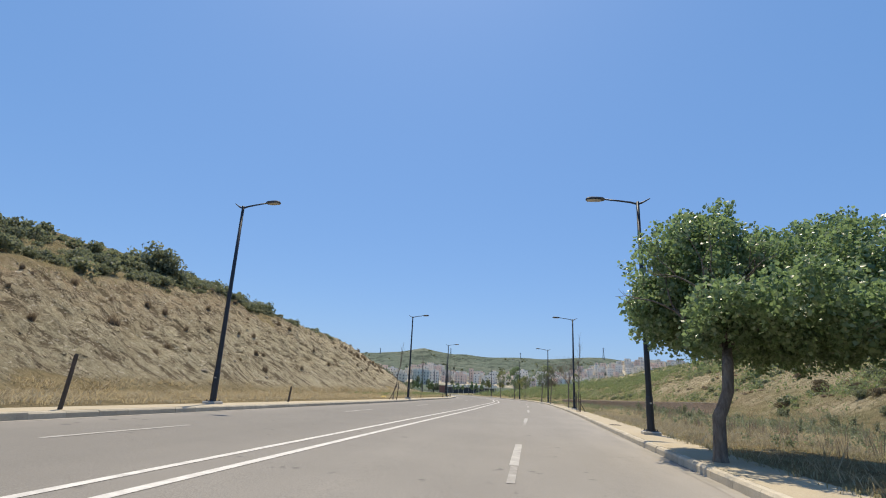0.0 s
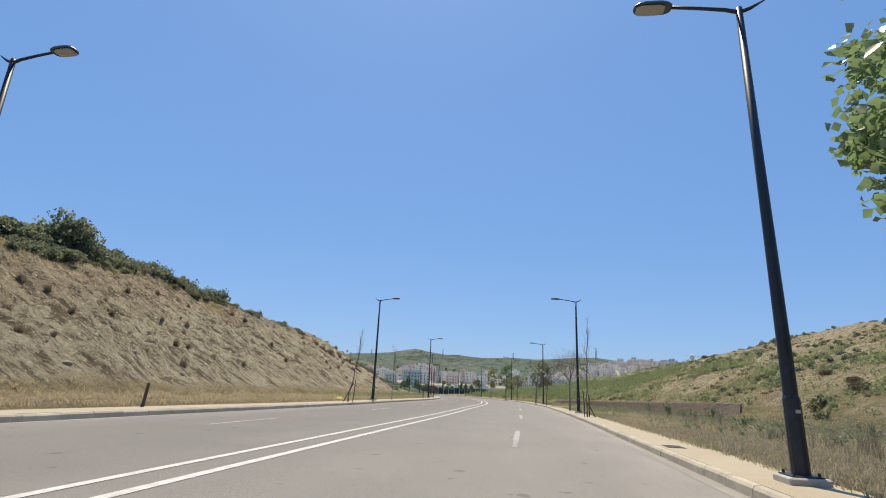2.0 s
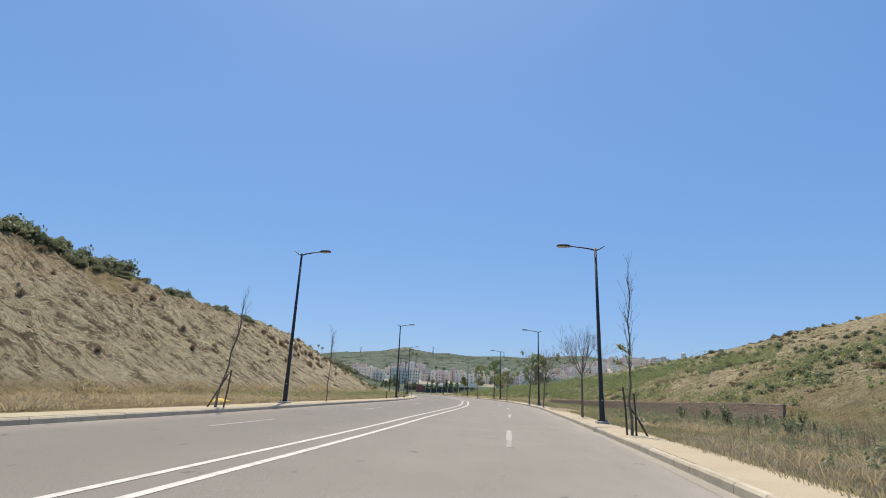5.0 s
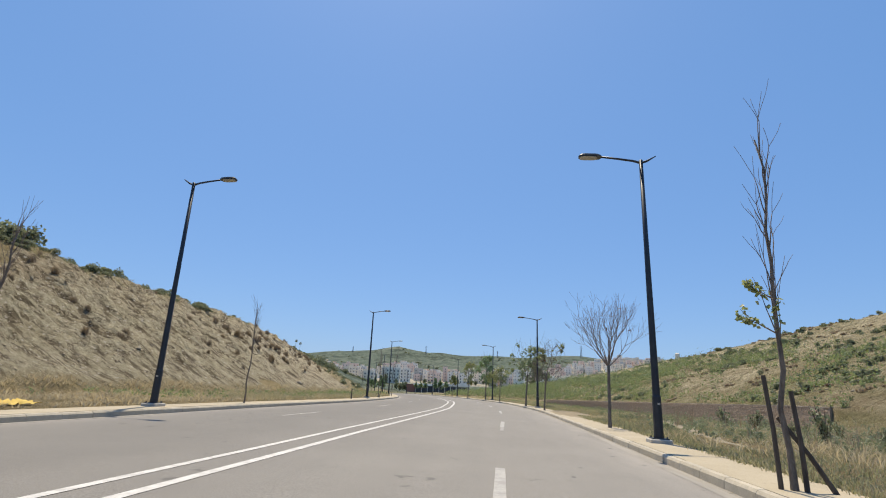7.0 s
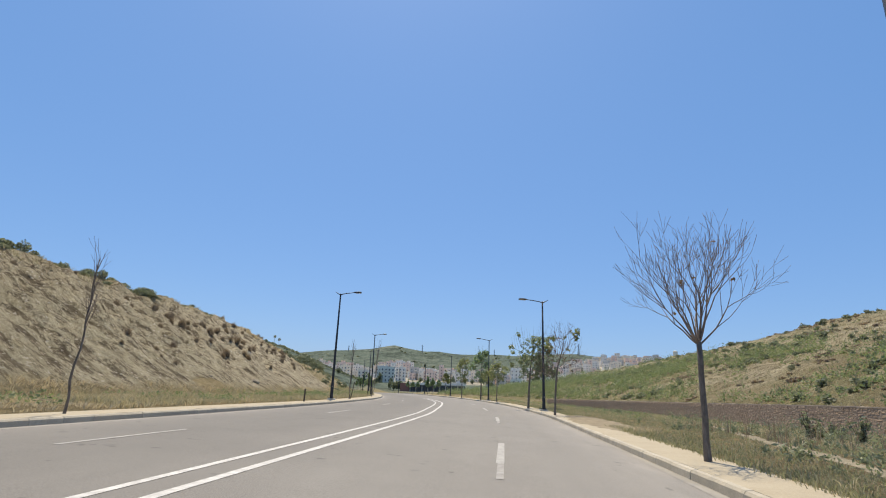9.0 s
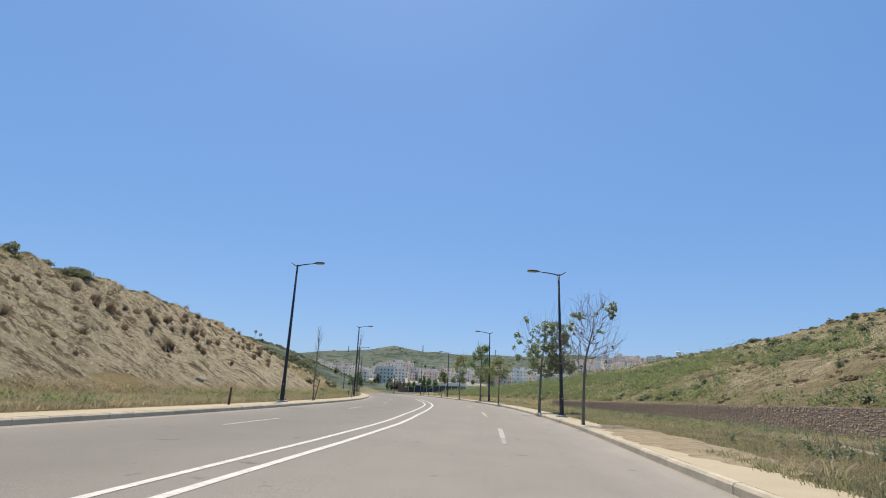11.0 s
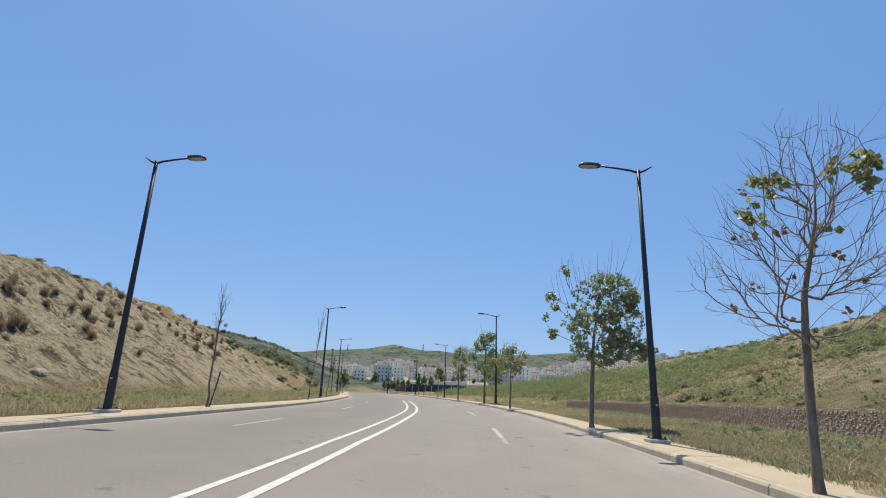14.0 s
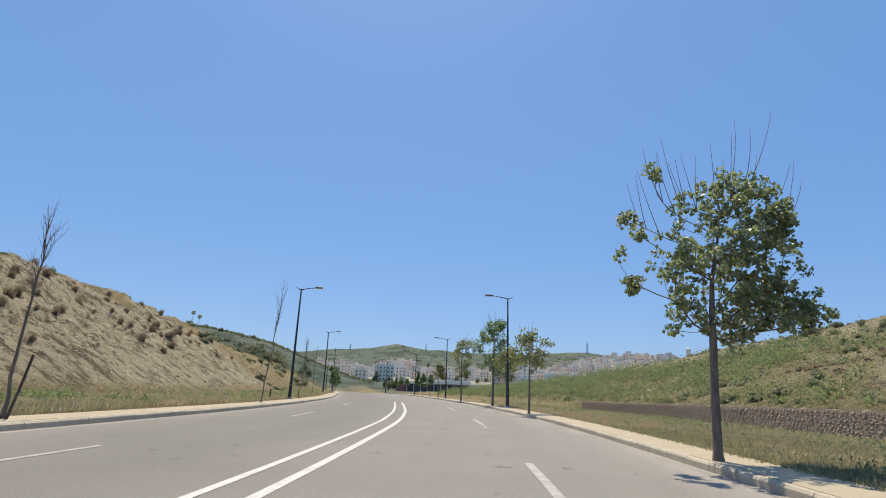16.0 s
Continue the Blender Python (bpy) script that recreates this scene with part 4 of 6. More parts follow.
def whip_sapling(x, y, z, seed, height, label, lean=(0.1, 0), stakes=(), leaves=0, group="saplings along the pavement", rad=0.05, fork=0.45):
    """A thin leafless sapling with upright whips, some with stakes at its foot."""
    rng = np.random.default_rng(seed)
    t = thing("sapling", x, y, z, label, "sapling", group)
    stem = trunk_line(rng, height * 0.9, rad, 0.012, lean, 0.03, 10)
    paths, tips = [], []
    for j in range(22):
        k = fork + (0.97 - fork) * j / 22
        i = min(int(k * 10), 9)
        a = j * 2.4 + rng.uniform(-0.5, 0.5)
        tilt = rng.uniform(0.06, 0.22)
        d = Vector((math.cos(a) * tilt + lean[0] * 0.1, math.sin(a) * tilt + lean[1] * 0.1, 1))
        p = stem[0][i].lerp(stem[0][min(i + 1, 10)], k * 10 - i)
        grow(rng, p, d, height * rng.uniform(0.06, 0.14), 0.01, 1, 0.25, (2, 3), 0.3, 0.75, 0.1, tips, new_limb(paths))
    side = []
    if leaves:
        for k, reach in ((4, 0.34), (5, 0.26)):
            grow(rng, stem[0][k], Vector((-1, 0.2, 0.75)), reach, 0.012, 1, 0.2, (2, 3), 0.3, 0.6, 0.05, side, new_limb(paths))
    tree_parts(t, [stem], paths)
    if leaves:
        low = sorted(tips, key=lambda q: q[0].z)[:leaves:2] + side[2:]
        p, d = clumps_to_leaves(rng, [q[0] for q in low], 0.09, 5)
        child("foliage", leaf_mesh("foliage", p, 0.07, M_LEAF_PALE, rng, flat=0.45), t, "few green leaves")
    for (x0, y0), (x1, y1), h in stakes:
        v, f = tubes([([(x0, y0, -0.05), ((x0 + x1) / 2 + 0.02, (y0 + y1) / 2, h * 0.5), (x1, y1, h)], [0.034, 0.03, 0.03])], 7)
        child("stake", mesh_of("stake", v, f, M_STAKE), t, "dark wooden stake")
    return t


leafy_street_tree(4.02, 12.0)

TR = "street trees along the pavement"


def zr_at(y):
    return float(top_right(y)) + 0.004


def zl_at(y):
    return float(top_left(y)) + 0.004


def vase_tree(x, y, z, seed, label, clear, height, wide, trunk_r, dead):
    """Leafless limbs that all rise from the head of one clear stem."""
    rng = np.random.default_rng(seed)
    t = thing("street_tree", x, y, z, label, "tree", TR)
    stem = trunk_line(rng, clear, trunk_r, trunk_r * 0.8, (0.02, 0), 0.012, 6)
    paths, tips = [], []
    for j in range(15):
        a = j * 2.4 + rng.uniform(-0.3, 0.3)
        tilt = (0.15 + 1.25 * (j / 14) ** 1.2) * wide
        d = Vector((math.cos(a) * tilt, math.sin(a) * tilt, 1.0))
        grow(rng, stem[0][-1] - Vector((0, 0, 0.06)), d, (height - clear) * (0.43 - 0.1 * j / 14) * rng.uniform(0.85, 1.15), trunk_r * 0.31, 3, 0.26, (2, 4), 0.48, 0.68, 0.28, tips, new_limb(paths))
    tree_parts(t, [stem], paths)
    rest = [q[0] for q in tips if rng.uniform() < dead]
    if rest:
        p, d = clumps_to_leaves(rng, rest, 0.07, 3)
        child("withered_foliage", leaf_mesh("withered_foliage", p, 0.1, M_LEAF_DEAD, rng, flat=0.45), t, "few brown withered leaves")
    return t


whip_sapling(5.62, 43.0, zr_at(43), 21, 5.6, "tall thin sapling, nearly leafless, tied between dark stakes", (0.12, 0), (((-0.14, 0.05), (-0.2, 0.05), 1.45), ((0.1, -0.1), (0.12, 0.02), 1.25), ((0.45, -0.15), (-0.05, 0.1), 0.9)), 16, rad=0.042, fork=0.36)
vase_tree(6.4, 56.3, zr_at(56), 31, "bare street tree with a round head of leafless twigs", 2.3, 5.05, 0.82, 0.066, 0.003)
clump_tree(6.4, 77.25, zr_at(77), 41, "nearly bare street tree with a few tufts of leaves", ((0, 0, -0.05), (0.0, 0, 0.2), (0.04, 0, 1.0), (0.12, 0, 2.1), (0.2, 0.02, 2.7), (0.38, 0.03, 3.3), (0.54, 0.02, 3.9), (0.62, 0, 4.7)), (0.085, 0.066, 0.06, 0.052, 0.042, 0.03, 0.02, 0.009), 2.15,
           ((-0.11, 0.0, 4.5, 0.24, 4), (-0.32, 0.1, 4.0, 0.2, 3), (1.37, 0.1, 4.9, 0.32, 6), (1.4, -0.1, 4.5, 0.18, 2), (0.95, 0.2, 3.9, 0.2, 1), (0.6, -0.3, 4.5, 0.1, 1)), M_LEAF_PALE, 0.11, 9, 0.1,
           ((0.38, 0, 5.45), (0.99, 0.1, 5.5), (-0.11, 0.1, 5.0), (0.7, -0.2, 5.3), (1.2, 0.4, 5.3), (0.1, 0.3, 5.3), (0.85, -0.3, 5.4)),
           ((0.35, 0, 3.35, 1.5, 150), (-0.55, 0, 3.0, 0.85, 60), (1.1, 0, 3.0, 0.7, 40), (0.5, 0, 4.35, 1.2, 150)), 0.05, 0.004)
clump_tree(6.05, 90.2, zr_at(90), 53, "half-leafy street tree with thin twigs over its crown", ((0, 0, -0.05), (0.0, 0, 0.15), (0.05, 0, 1.2), (0.13, 0, 2.35), (0.17, 0.02, 2.9), (0.25, 0.05, 3.6), (0.42, 0.0, 4.4), (0.55, 0, 5.2)), (0.125, 0.094, 0.084, 0.075, 0.06, 0.044, 0.028, 0.013), 2.2,
           ((-0.84, 0, 6.0, 0.15, 3), (-1.37, 0.2, 5.0, 0.2, 3), (-1.33, -0.2, 4.45, 0.15, 2), (-1.63, 0, 4.15, 0.1, 1), (-1.39, 0.2, 3.45, 0.26, 5), (0.48, 0.1, 5.45, 0.72, 18), (1.37, 0, 5.35, 0.7, 20), (0.18, -0.2, 4.3, 1.1, 26),
            (1.18, 0.2, 4.0, 1.1, 52), (1.7, 0, 4.75, 0.5, 16), (-0.5, 0, 3.9, 0.6, 12), (-0.25, 0.2, 2.9, 0.6, 14), (1.05, -0.1, 2.9, 0.8, 38), (2.1, 0.1, 2.95, 0.5, 18), (0.55, 0, 2.45, 0.35, 6)), M_LEAF_MIX, 0.098, 18, 0.14,
           ((1.94, 0, 7.6), (1.15, 0.1, 7.4), (1.3, -0.2, 7.0), (-0.57, 0, 6.85), (-0.96, 0.1, 6.7), (-0.75, -0.2, 6.4), (2.27, 0, 6.4), (2.5, 0.2, 6.0), (0.5, 0, 6.8), (0.2, 0.1, 6.5), (-1.2, 0, 6.0), (-0.3, 0, 6.4), (-1.1, 0.2, 6.2), (-0.65, 0.1, 6.6), (-1.4, 0, 5.8), (-0.1, 0.2, 6.6), (0.8, 0.1, 6.5), (1.0, 0, 7.0), (1.6, 0.2, 6.6), (2.1, -0.1, 6.2), (-0.45, 0, 6.3)), (), 0.08, 0.0047)


def street_stem(height, r, lean=0.0):
    return [(lean * u, 0, height * u - (0.05 if u == 0 else 0)) for u in (0, 0.05, 0.3, 0.55, 0.8, 1.0)], [r * 1.3, r, r * 0.92, r * 0.75, r * 0.45, r * 0.2]


for x, y, seed, top, wide, low, count, r, mat, lean, label in (
        (4.1, 110.3, 61, 4.75, 1.0, 2.6, 60, 0.065, M_LEAF_PALE, 0.1, "slim young street tree with thin foliage"),
        (2.25, 124.4, 71, 7.3, 1.6, 2.7, 210, 0.1, M_LEAF, 0.1, "leafy green street tree beside a lamp"),
        (3.3, 121.6, 72, 4.6, 1.05, 2.2, 80, 0.06, M_LEAF_PALE, 0.0, "small leafy street tree behind a lamp"),
        (-1.0, 138.5, 73, 6.9, 1.4, 2.7, 140, 0.09, M_LEAF_PALE, 0.0, "leafy street tree with an open crown")):
    pts, rad = street_stem(top * 0.86, r, lean)
    g = np.random.default_rng(seed)
    clump_tree(x, y, zr_at(y), seed, label, pts, rad, low * 0.85, round_lobes(seed, low, top * 0.95, wide, count), mat, 0.14, 9, 0.24,
               [(g.uniform(-0.6, 0.6) * wide, g.uniform(-0.5, 0.5) * wide, top * g.uniform(0.98, 1.1)) for k in range(12)], (), 0.06, 0.006)
sparse_tree(-4.9, 154.5, zr_at(154), 74, 5.2, 2.0, 0.06, "thin distant street tree with few leaves", 0.6, M_LEAF_PALE, 0.1, 0.6, 10, (0, 0), 2, 0.2, 7, 0.7, 0.5, 1.8)
for k, yy in enumerate((163.0, 171.0, 178.0, 192.0, 199.0, 206.0)):
    sparse_tree(float(mid(yy)) + 8.0, yy, zr_at(yy), 80 + k, 3.2 + 0.5 * (k % 3), 1.4, 0.05, "slim young tree beside the road's far bend", 0.6, M_LEAF, 0.0, 0.4, 7, (0, 0), 2, 0.22, 9, 0.5, 0.4, 1.0)

whip_sapling(-9.35, 45.6, zl_at(46), 22, 4.5, "leaning leafless sapling held by two dark stakes", (0.58, 0.1), (((-0.3, -0.1), (0.3, 0.05), 1.25), ((0.32, 0), (0.4, 0.05), 1.4)), rad=0.045)
whip_sapling(-9.05, 58.8, zl_at(59), 23, 4.7, "thin leafless sapling on the pavement", (0.05, 0), rad=0.035, fork=0.5)
whip_sapling(-9.1, 90.3, zl_at(90), 24, 5.0, "leafless sapling with one slanting stake", (0.0, 0), (((0.1, 0.0), (0.35, 0.05), 1.4),), rad=0.045, fork=0.55)
whip_sapling(-10.7, 107.8, zl_at(107), 25, 6.4, "tall thin leafless sapling with feathery top", (0.5, 0), rad=0.04, fork=0.6)
whip_sapling(-13.0, 120.3, zl_at(120), 26, 4.8, "thin leafless sapling beside a lamp", (0.3, 0), rad=0.04, fork=0.55)
whip_sapling(-16.6, 134.5, zl_at(134), 27, 5.0, "thin leafless sapling at the bend", (0.1, 0), rad=0.04, fork=0.55)
for k, yy in enumerate((160.0, 168.0, 188.0, 196.0, 204.0)):
    sparse_tree(float(mid(yy)) - 7.6, yy, zl_at(yy), 95 + k, 3.6 + 0.6 * (k % 3), 1.0, 0.05, "slim green young tree at the far bend", 0.7, M_LEAF, 0.0, 0.4, 8, (0, 0), 2, 0.22, 9, 0.6, 0.4, 0.8)


def stump_post(x, y, z, h, lean, label):
    t = thing("wooden_post", x, y, z, label, "post", "posts on the pavement")
    v, f = tubes([([(0, 0, -0.05), (lean * 0.5, 0.01, h * 0.5), (lean, 0, h * 0.97), (lean * 1.02, 0, h)], [0.055, 0.05, 0.048, 0.03])], 8)
    child("shaft", mesh_of("shaft", v, f, M_STAKE), t)
    return t


stump_post(-10.85, 13.2, zl_at(13), 1.35, 0.12, "slanting dark wooden stake, its tree gone")
stump_post(-10.86, 27.2, zl_at(27), 0.75, 0.08, "short dark wooden stump")
stump_post(-8.8, 77.55, zl_at(77), 0.75, 0.02, "short dark wooden post")
stump_post(-12.2, 112.6, zl_at(112), 0.7, 0.02, "short dark wooden post")

for x, y, z, h in ((-39.28, 150.0, 7.7, 1.85), (-40.29, 150.0, 7.7, 2.14)):
    t = thing("young_pine", x, y, float(ground_z(x, y)) - 0.05, "small round-headed tree on a thin stem on the bank", "tree", "round-headed small trees on the bank")
    v, f = tubes([([(0, 0, 0), (0.04, 0, h * 0.5), (0.08, 0, h)], [0.03, 0.025, 0.02])], 6)
    child("stem", mesh_of("stem", v, f, M_BARK), t)
    g = np.random.default_rng(int(h * 100))
    d = g.normal(size=(220, 3))
    d /= np.linalg.norm(d, axis=1)[:, None]
    child("crown", leaf_mesh("crown", np.array([0.08, 0, h]) + d * 0.3 * g.uniform(0.3, 1, (220, 1)) ** 0.4, 0.1, M_SHRUB, g), t)

# ---- stone wall at the foot of the right-hand hill ----


BATTER = 0.16          # how far the wall leans back for each metre up


def stone_wall():
    rng = np.random.default_rng(5)
    t = tagged(new("wall_stone"), "low brown rubble-stone retaining wall below a hillside", "wall", kind="structure")
    ys = np.arange(85.0, 168, 1.0)
    tops = lin(ys, [0, 60, 91, 126, 165, 200], [0.6, 0.9, 1.05, 0.65, 0.2, 0.4])
    foot = top_right(ys) - 1.6
    v, f = [], []
    for y, z1, z0 in zip(ys, tops, foot):
        x = float(mid(y))
        for o, z in ((33.0, z0), (33.0 + BATTER * (z1 - z0), z1 - 0.05), (33.9, z1 - 0.05), (33.9, z0)):
            v.append((x + o, y, z))
    n = len(ys)
    for i in range(n - 1):
        for k in range(4):
            f.append((4 * i + k, 4 * i + (k + 1) % 4, 4 * i + 4 + (k + 1) % 4, 4 * i + 4 + k))
    f += [(3, 2, 1, 0), (4 * n - 4, 4 * n - 3, 4 * n - 2, 4 * n - 1)]
    child("core", mesh_of("core", v, f, M_MORTAR), t)
    # face stones and coping, laid in uneven courses
    verts, faces = [], []

    def stone(x0, x1, y0, y1, z0, z1):
        b = len(verts)
        j = lambda: rng.uniform(-0.045, 0.045)
        for x in (x0, x1):
            s = 0.03 if x == x0 else 0
            for yy, zz in ((y0 + s, z0 + s), (y1 - s, z0 + s), (y1 - s, z1 - s), (y0 + s, z1 - s)):
                verts.append((x + j() * 0.15 + BATTER * (zz - (z0 + z1) / 2), yy + j(), zz + j()))
        for q in ((3, 2, 1, 0), (0, 1, 5, 4), (1, 2, 6, 5), (2, 3, 7, 6), (3, 0, 4, 7)):
            faces.append(tuple(b + i for i in q))

    z_off = 0.0
    for course in range(13):
        h = rng.uniform(0.14, 0.25)
        y = 85.0 + rng.uniform(0, 0.4)
        while y < 166.5:
            w = rng.uniform(0.16, 0.55)
            top = float(lin(y, [0, 60, 91, 126, 165, 200], [0.6, 0.9, 1.05, 0.65, 0.2, 0.4])) - 0.1 - z_off
            if top - h > float(top_right(y)) - 1.6:
                x = float(mid(y + w / 2)) + 33.0 + BATTER * (top - h / 2 - float(top_right(y)) + 1.6)
                dp = rng.uniform(0.008, 0.026)
                lift = rng.uniform(-0.05, 0.05)
                stone(x - dp, x + 0.02, y + 0.02, y + w - 0.02, top - h + 0.02 + lift, top - 0.01 + lift)
            y += w
        z_off += h
    me = mesh_of("stone_facing", verts, faces, M_STONE)
    tagged(child("stone_facing", me, t, "uneven courses of brown stone"), kind="stuff")
    v, f = [], []
    for y, z1 in zip(ys, tops):
        x = float(mid(y))
        for o, z in ((33.385, z1 - 0.1), (33.4, z1), (33.95, z1), (33.95, z1 - 0.1)):
            v.append((x + o, y, z + 0.02 * math.sin(y * 2.1)))
    f = []
    for i in range(n - 1):
        for k in range(4):
            f.append((4 * i + k, 4 * i + (k + 1) % 4, 4 * i + 4 + (k + 1) % 4, 4 * i + 4 + k))
    f += [(3, 2, 1, 0), (4 * n - 4, 4 * n - 3, 4 * n - 2, 4 * n - 1)]
    child("coping", mesh_of("coping", v, f, M_MORTAR_PALE), t, "paler mortar coping")


M_MORTAR_PALE = material("pale_coping", lambda nt: ramp(nt, [(0.3, (0.24, 0.19, 0.14)), (0.7, (0.42, 0.345, 0.265))], noise_tex(nt, 1.6, 8, 0.75)), 0.95)
stone_wall()

# ---- shrubs on the bank's crest, dry bushes on its face ----


def shrub_mesh(name, seed, n, squash, leaf, mat):
    rng = np.random.default_rng(seed)
    cents = []
    for j in range(9):
        a, r = rng.uniform(0, 2 * math.pi), rng.uniform(0, 0.6)
        cents.append((math.cos(a) * r, math.sin(a) * r, rng.uniform(0.2, 0.75) * squash, rng.uniform(0.28, 0.5)))
    cents.append((0, 0, 0.45 * squash, 0.6))
    pts = []
    for cx, cy, cz, rr in cents:
        d = rng.normal(size=(n // 10, 3))
        d /= np.linalg.norm(d, axis=1)[:, None]
        pts.append(np.array([cx, cy, cz]) + d * rr * rng.uniform(0.45, 1.05, (n // 10, 1)) ** 0.5 * np.array([1, 1, squash]))
    p = np.concatenate(pts)
    p = p[p[:, 2] > -0.1]
    return leaf_mesh(name, p, leaf, mat, rng, flat=0.5)


SHRUBS = [shrub_mesh("scrub_foliage", 100 + k, 1400, 0.75 + 0.12 * (k % 3), 0.1, M_SHRUB) for k in range(5)]
BROWN_SHRUB = shrub_mesh("brown_scrub_foliage", 110, 1400, 0.8, 0.09, M_BROWNBUSH)
rng = np.random.default_rng(77)


def shrub(name, me, x, y, s, label, group, sink=0.08, sz=None):
    ob = new(name, me)
    z = float(ground_z(x, y)) - sink * s
    ob.matrix_basis = Matrix.LocRotScale((x, y, z), Euler((0, 0, rng.uniform(0, 6.28))), (s, s, sz or s * rng.uniform(0.8, 1.1)))
    return tagged(ob, label, "shrub", group)


def joined(name, meshes, places, g, label, category):
    """Many far shrubs as one mesh; places: x, y, size, height factor, sink."""
    vs, fs, base = [], [], 0
    arrays = []
    for me in meshes:
        co = np.empty(len(me.vertices) * 3, np.float32)
        me.vertices.foreach_get("co", co)
        ix = np.empty(len(me.loops), np.int32)
        me.loops.foreach_get("vertex_index", ix)
        arrays.append((co.reshape(-1, 3), ix.reshape(-1, 3)))
    for k, (x, y, s, tall, sink) in enumerate(places):
        co, ix = arrays[k % len(arrays)]
        a = g.uniform(0, 6.28)
        c, n = math.cos(a), math.sin(a)
        z = float(ground_z(x, y)) - sink * s
        vs.append(np.stack([x + s * (c * co[:, 0] - n * co[:, 1]), y + s * (n * co[:, 0] + c * co[:, 1]), z + s * tall * co[:, 2]], 1))
        fs.append(ix + base)
        base += len(co)
    return tagged(new(name, mesh_np(name, np.concatenate(vs), np.concatenate(fs), meshes[0].materials[0])), label, category, kind="stuff")


CREST = "shrubs on top of the earth bank"
MIDDLE = [shrub_mesh("scrub_foliage", 120 + k, 320, 0.75 + 0.12 * k, 0.18, M_SHRUB) for k in range(4)]
SMALL = [shrub_mesh("scrub_foliage", 140 + k, 100, 0.8 + 0.1 * k, 0.34, M_SHRUB) for k in range(4)]
deep_scrub = []
for y0, y1, count, lo, hi in ((8, 45, 130, 0.3, 12), (42, 80, 230, 0.0, 8), (74, 98, 70, 0.2, 4), (95, 138, 110, 0.0, 6)):
    for k in range(count):
        y = rng.uniform(y0, y1)
        back = lo + (hi - lo) * rng.uniform(0, 1) ** 1.2
        x = float(mid(y)) - float(crest_offset(y)) - back
        s = rng.uniform(0.5, 1.6) * (1.0 if y < 72 else 0.6 if y < 95 else 0.55)
        if back < 4 and y > 16 and k % 2:
            shrub("shrub", SHRUBS[k % 5], x, y, s, "dark green scrub bush on the bank's crest", CREST, 0.12 if y < 76 else 0.18, None if y < 76 else s * 0.65)
        else:
            deep_scrub.append((x, y, s, rng.uniform(0.7, 1.15), 0.08))
g = np.random.default_rng(91)
edge_scrub = []
for k in range(165):
    y = g.uniform(96, 142) if k >= 120 else g.uniform(46, 76) if k % 2 else g.uniform(48, 100)
    x = float(mid(y)) - float(crest_offset(y)) - g.uniform(-0.7, 2.2)
    s = g.uniform(0.35, 0.95) * (1.0 if y < 80 else 0.7)
    tall = g.uniform(0.5, 0.8)
    if k % 4:
        rng.uniform()
        edge_scrub.append((x, y, s, tall, 0.15))
    else:
        shrub("shrub", SHRUBS[k % 5], x, y, s, "low green scrub bush along the bank's edge", CREST, 0.15, s * tall)
joined("edge_scrub", SHRUBS, edge_scrub, g, "low green scrub along the bank's edge", "scrub")
joined("crest_scrub", MIDDLE, deep_scrub, rng, "dark green scrub behind the bank's crest", "scrub")
for dx, dy, s in ((0, 0, 2.0), (0.9, 0.5, 1.6), (-0.8, 1.0, 1.7)):
    shrub("shrub", SHRUBS[2], -35.8 + dx, 49.5 + dy, s * 1.35, "large round dark green bush standing above the scrub", CREST, 0.0, s * 1.6)
for x, y, s in ((-40, 176, 2.6), (-44, 181, 3.2), (-41, 183, 2.6), (-50, 189, 4.0), (-47, 186, 3.6), (-45, 193, 3.8), (-53, 192, 4.4), (-42.5, 186, 2.6), (-56, 198, 4.4), (-50, 200, 4.0), (-62, 196, 4.2), (-47, 199, 3.0), (-44.5, 196.5, 2.4), (-49.5, 203, 2.8), (-58, 206.5, 2.8), (-54, 205, 2.2)):
    shrub("shrub", SHRUBS[int(abs(x)) % 5], x, y, s, "rounded dark bush on the slope past the bank", "bushes past the bank")
for x, y, s in ((46.4, 135.2, 1.3), (48.6, 134.5, 1.2), (47.5, 136.5, 0.9), (55, 152, 1.2), (36, 60, 1.2), (38, 64, 0.9), (44, 70, 1.3), (33, 52, 1.0), (41, 56, 1.1), (31, 66, 0.9), (17.1, 70.4, 0.45), (14.9, 96.2, 0.4), (60, 170, 1.4), (58, 120, 1.0), (62, 110, 1.2)):
    shrub("shrub", SHRUBS[int(x) % 5], x, y, s, "dark bush on the grassy hillside", "bushes on the hillside")

for x, y, s in ((38.8, 71.7, 1.35), (39.5, 66.0, 1.3), (33.5, 70.6, 1.05), (42.0, 78.0, 1.2), (36.5, 58.0, 1.2), (45.0, 88.0, 1.1), (40.5, 61.5, 1.5), (47, 72, 1.3)):
    shrub("shrub", BROWN_SHRUB, x, y, s, "rounded brown bush on the grassy hillside", "brown bushes on the hillside")


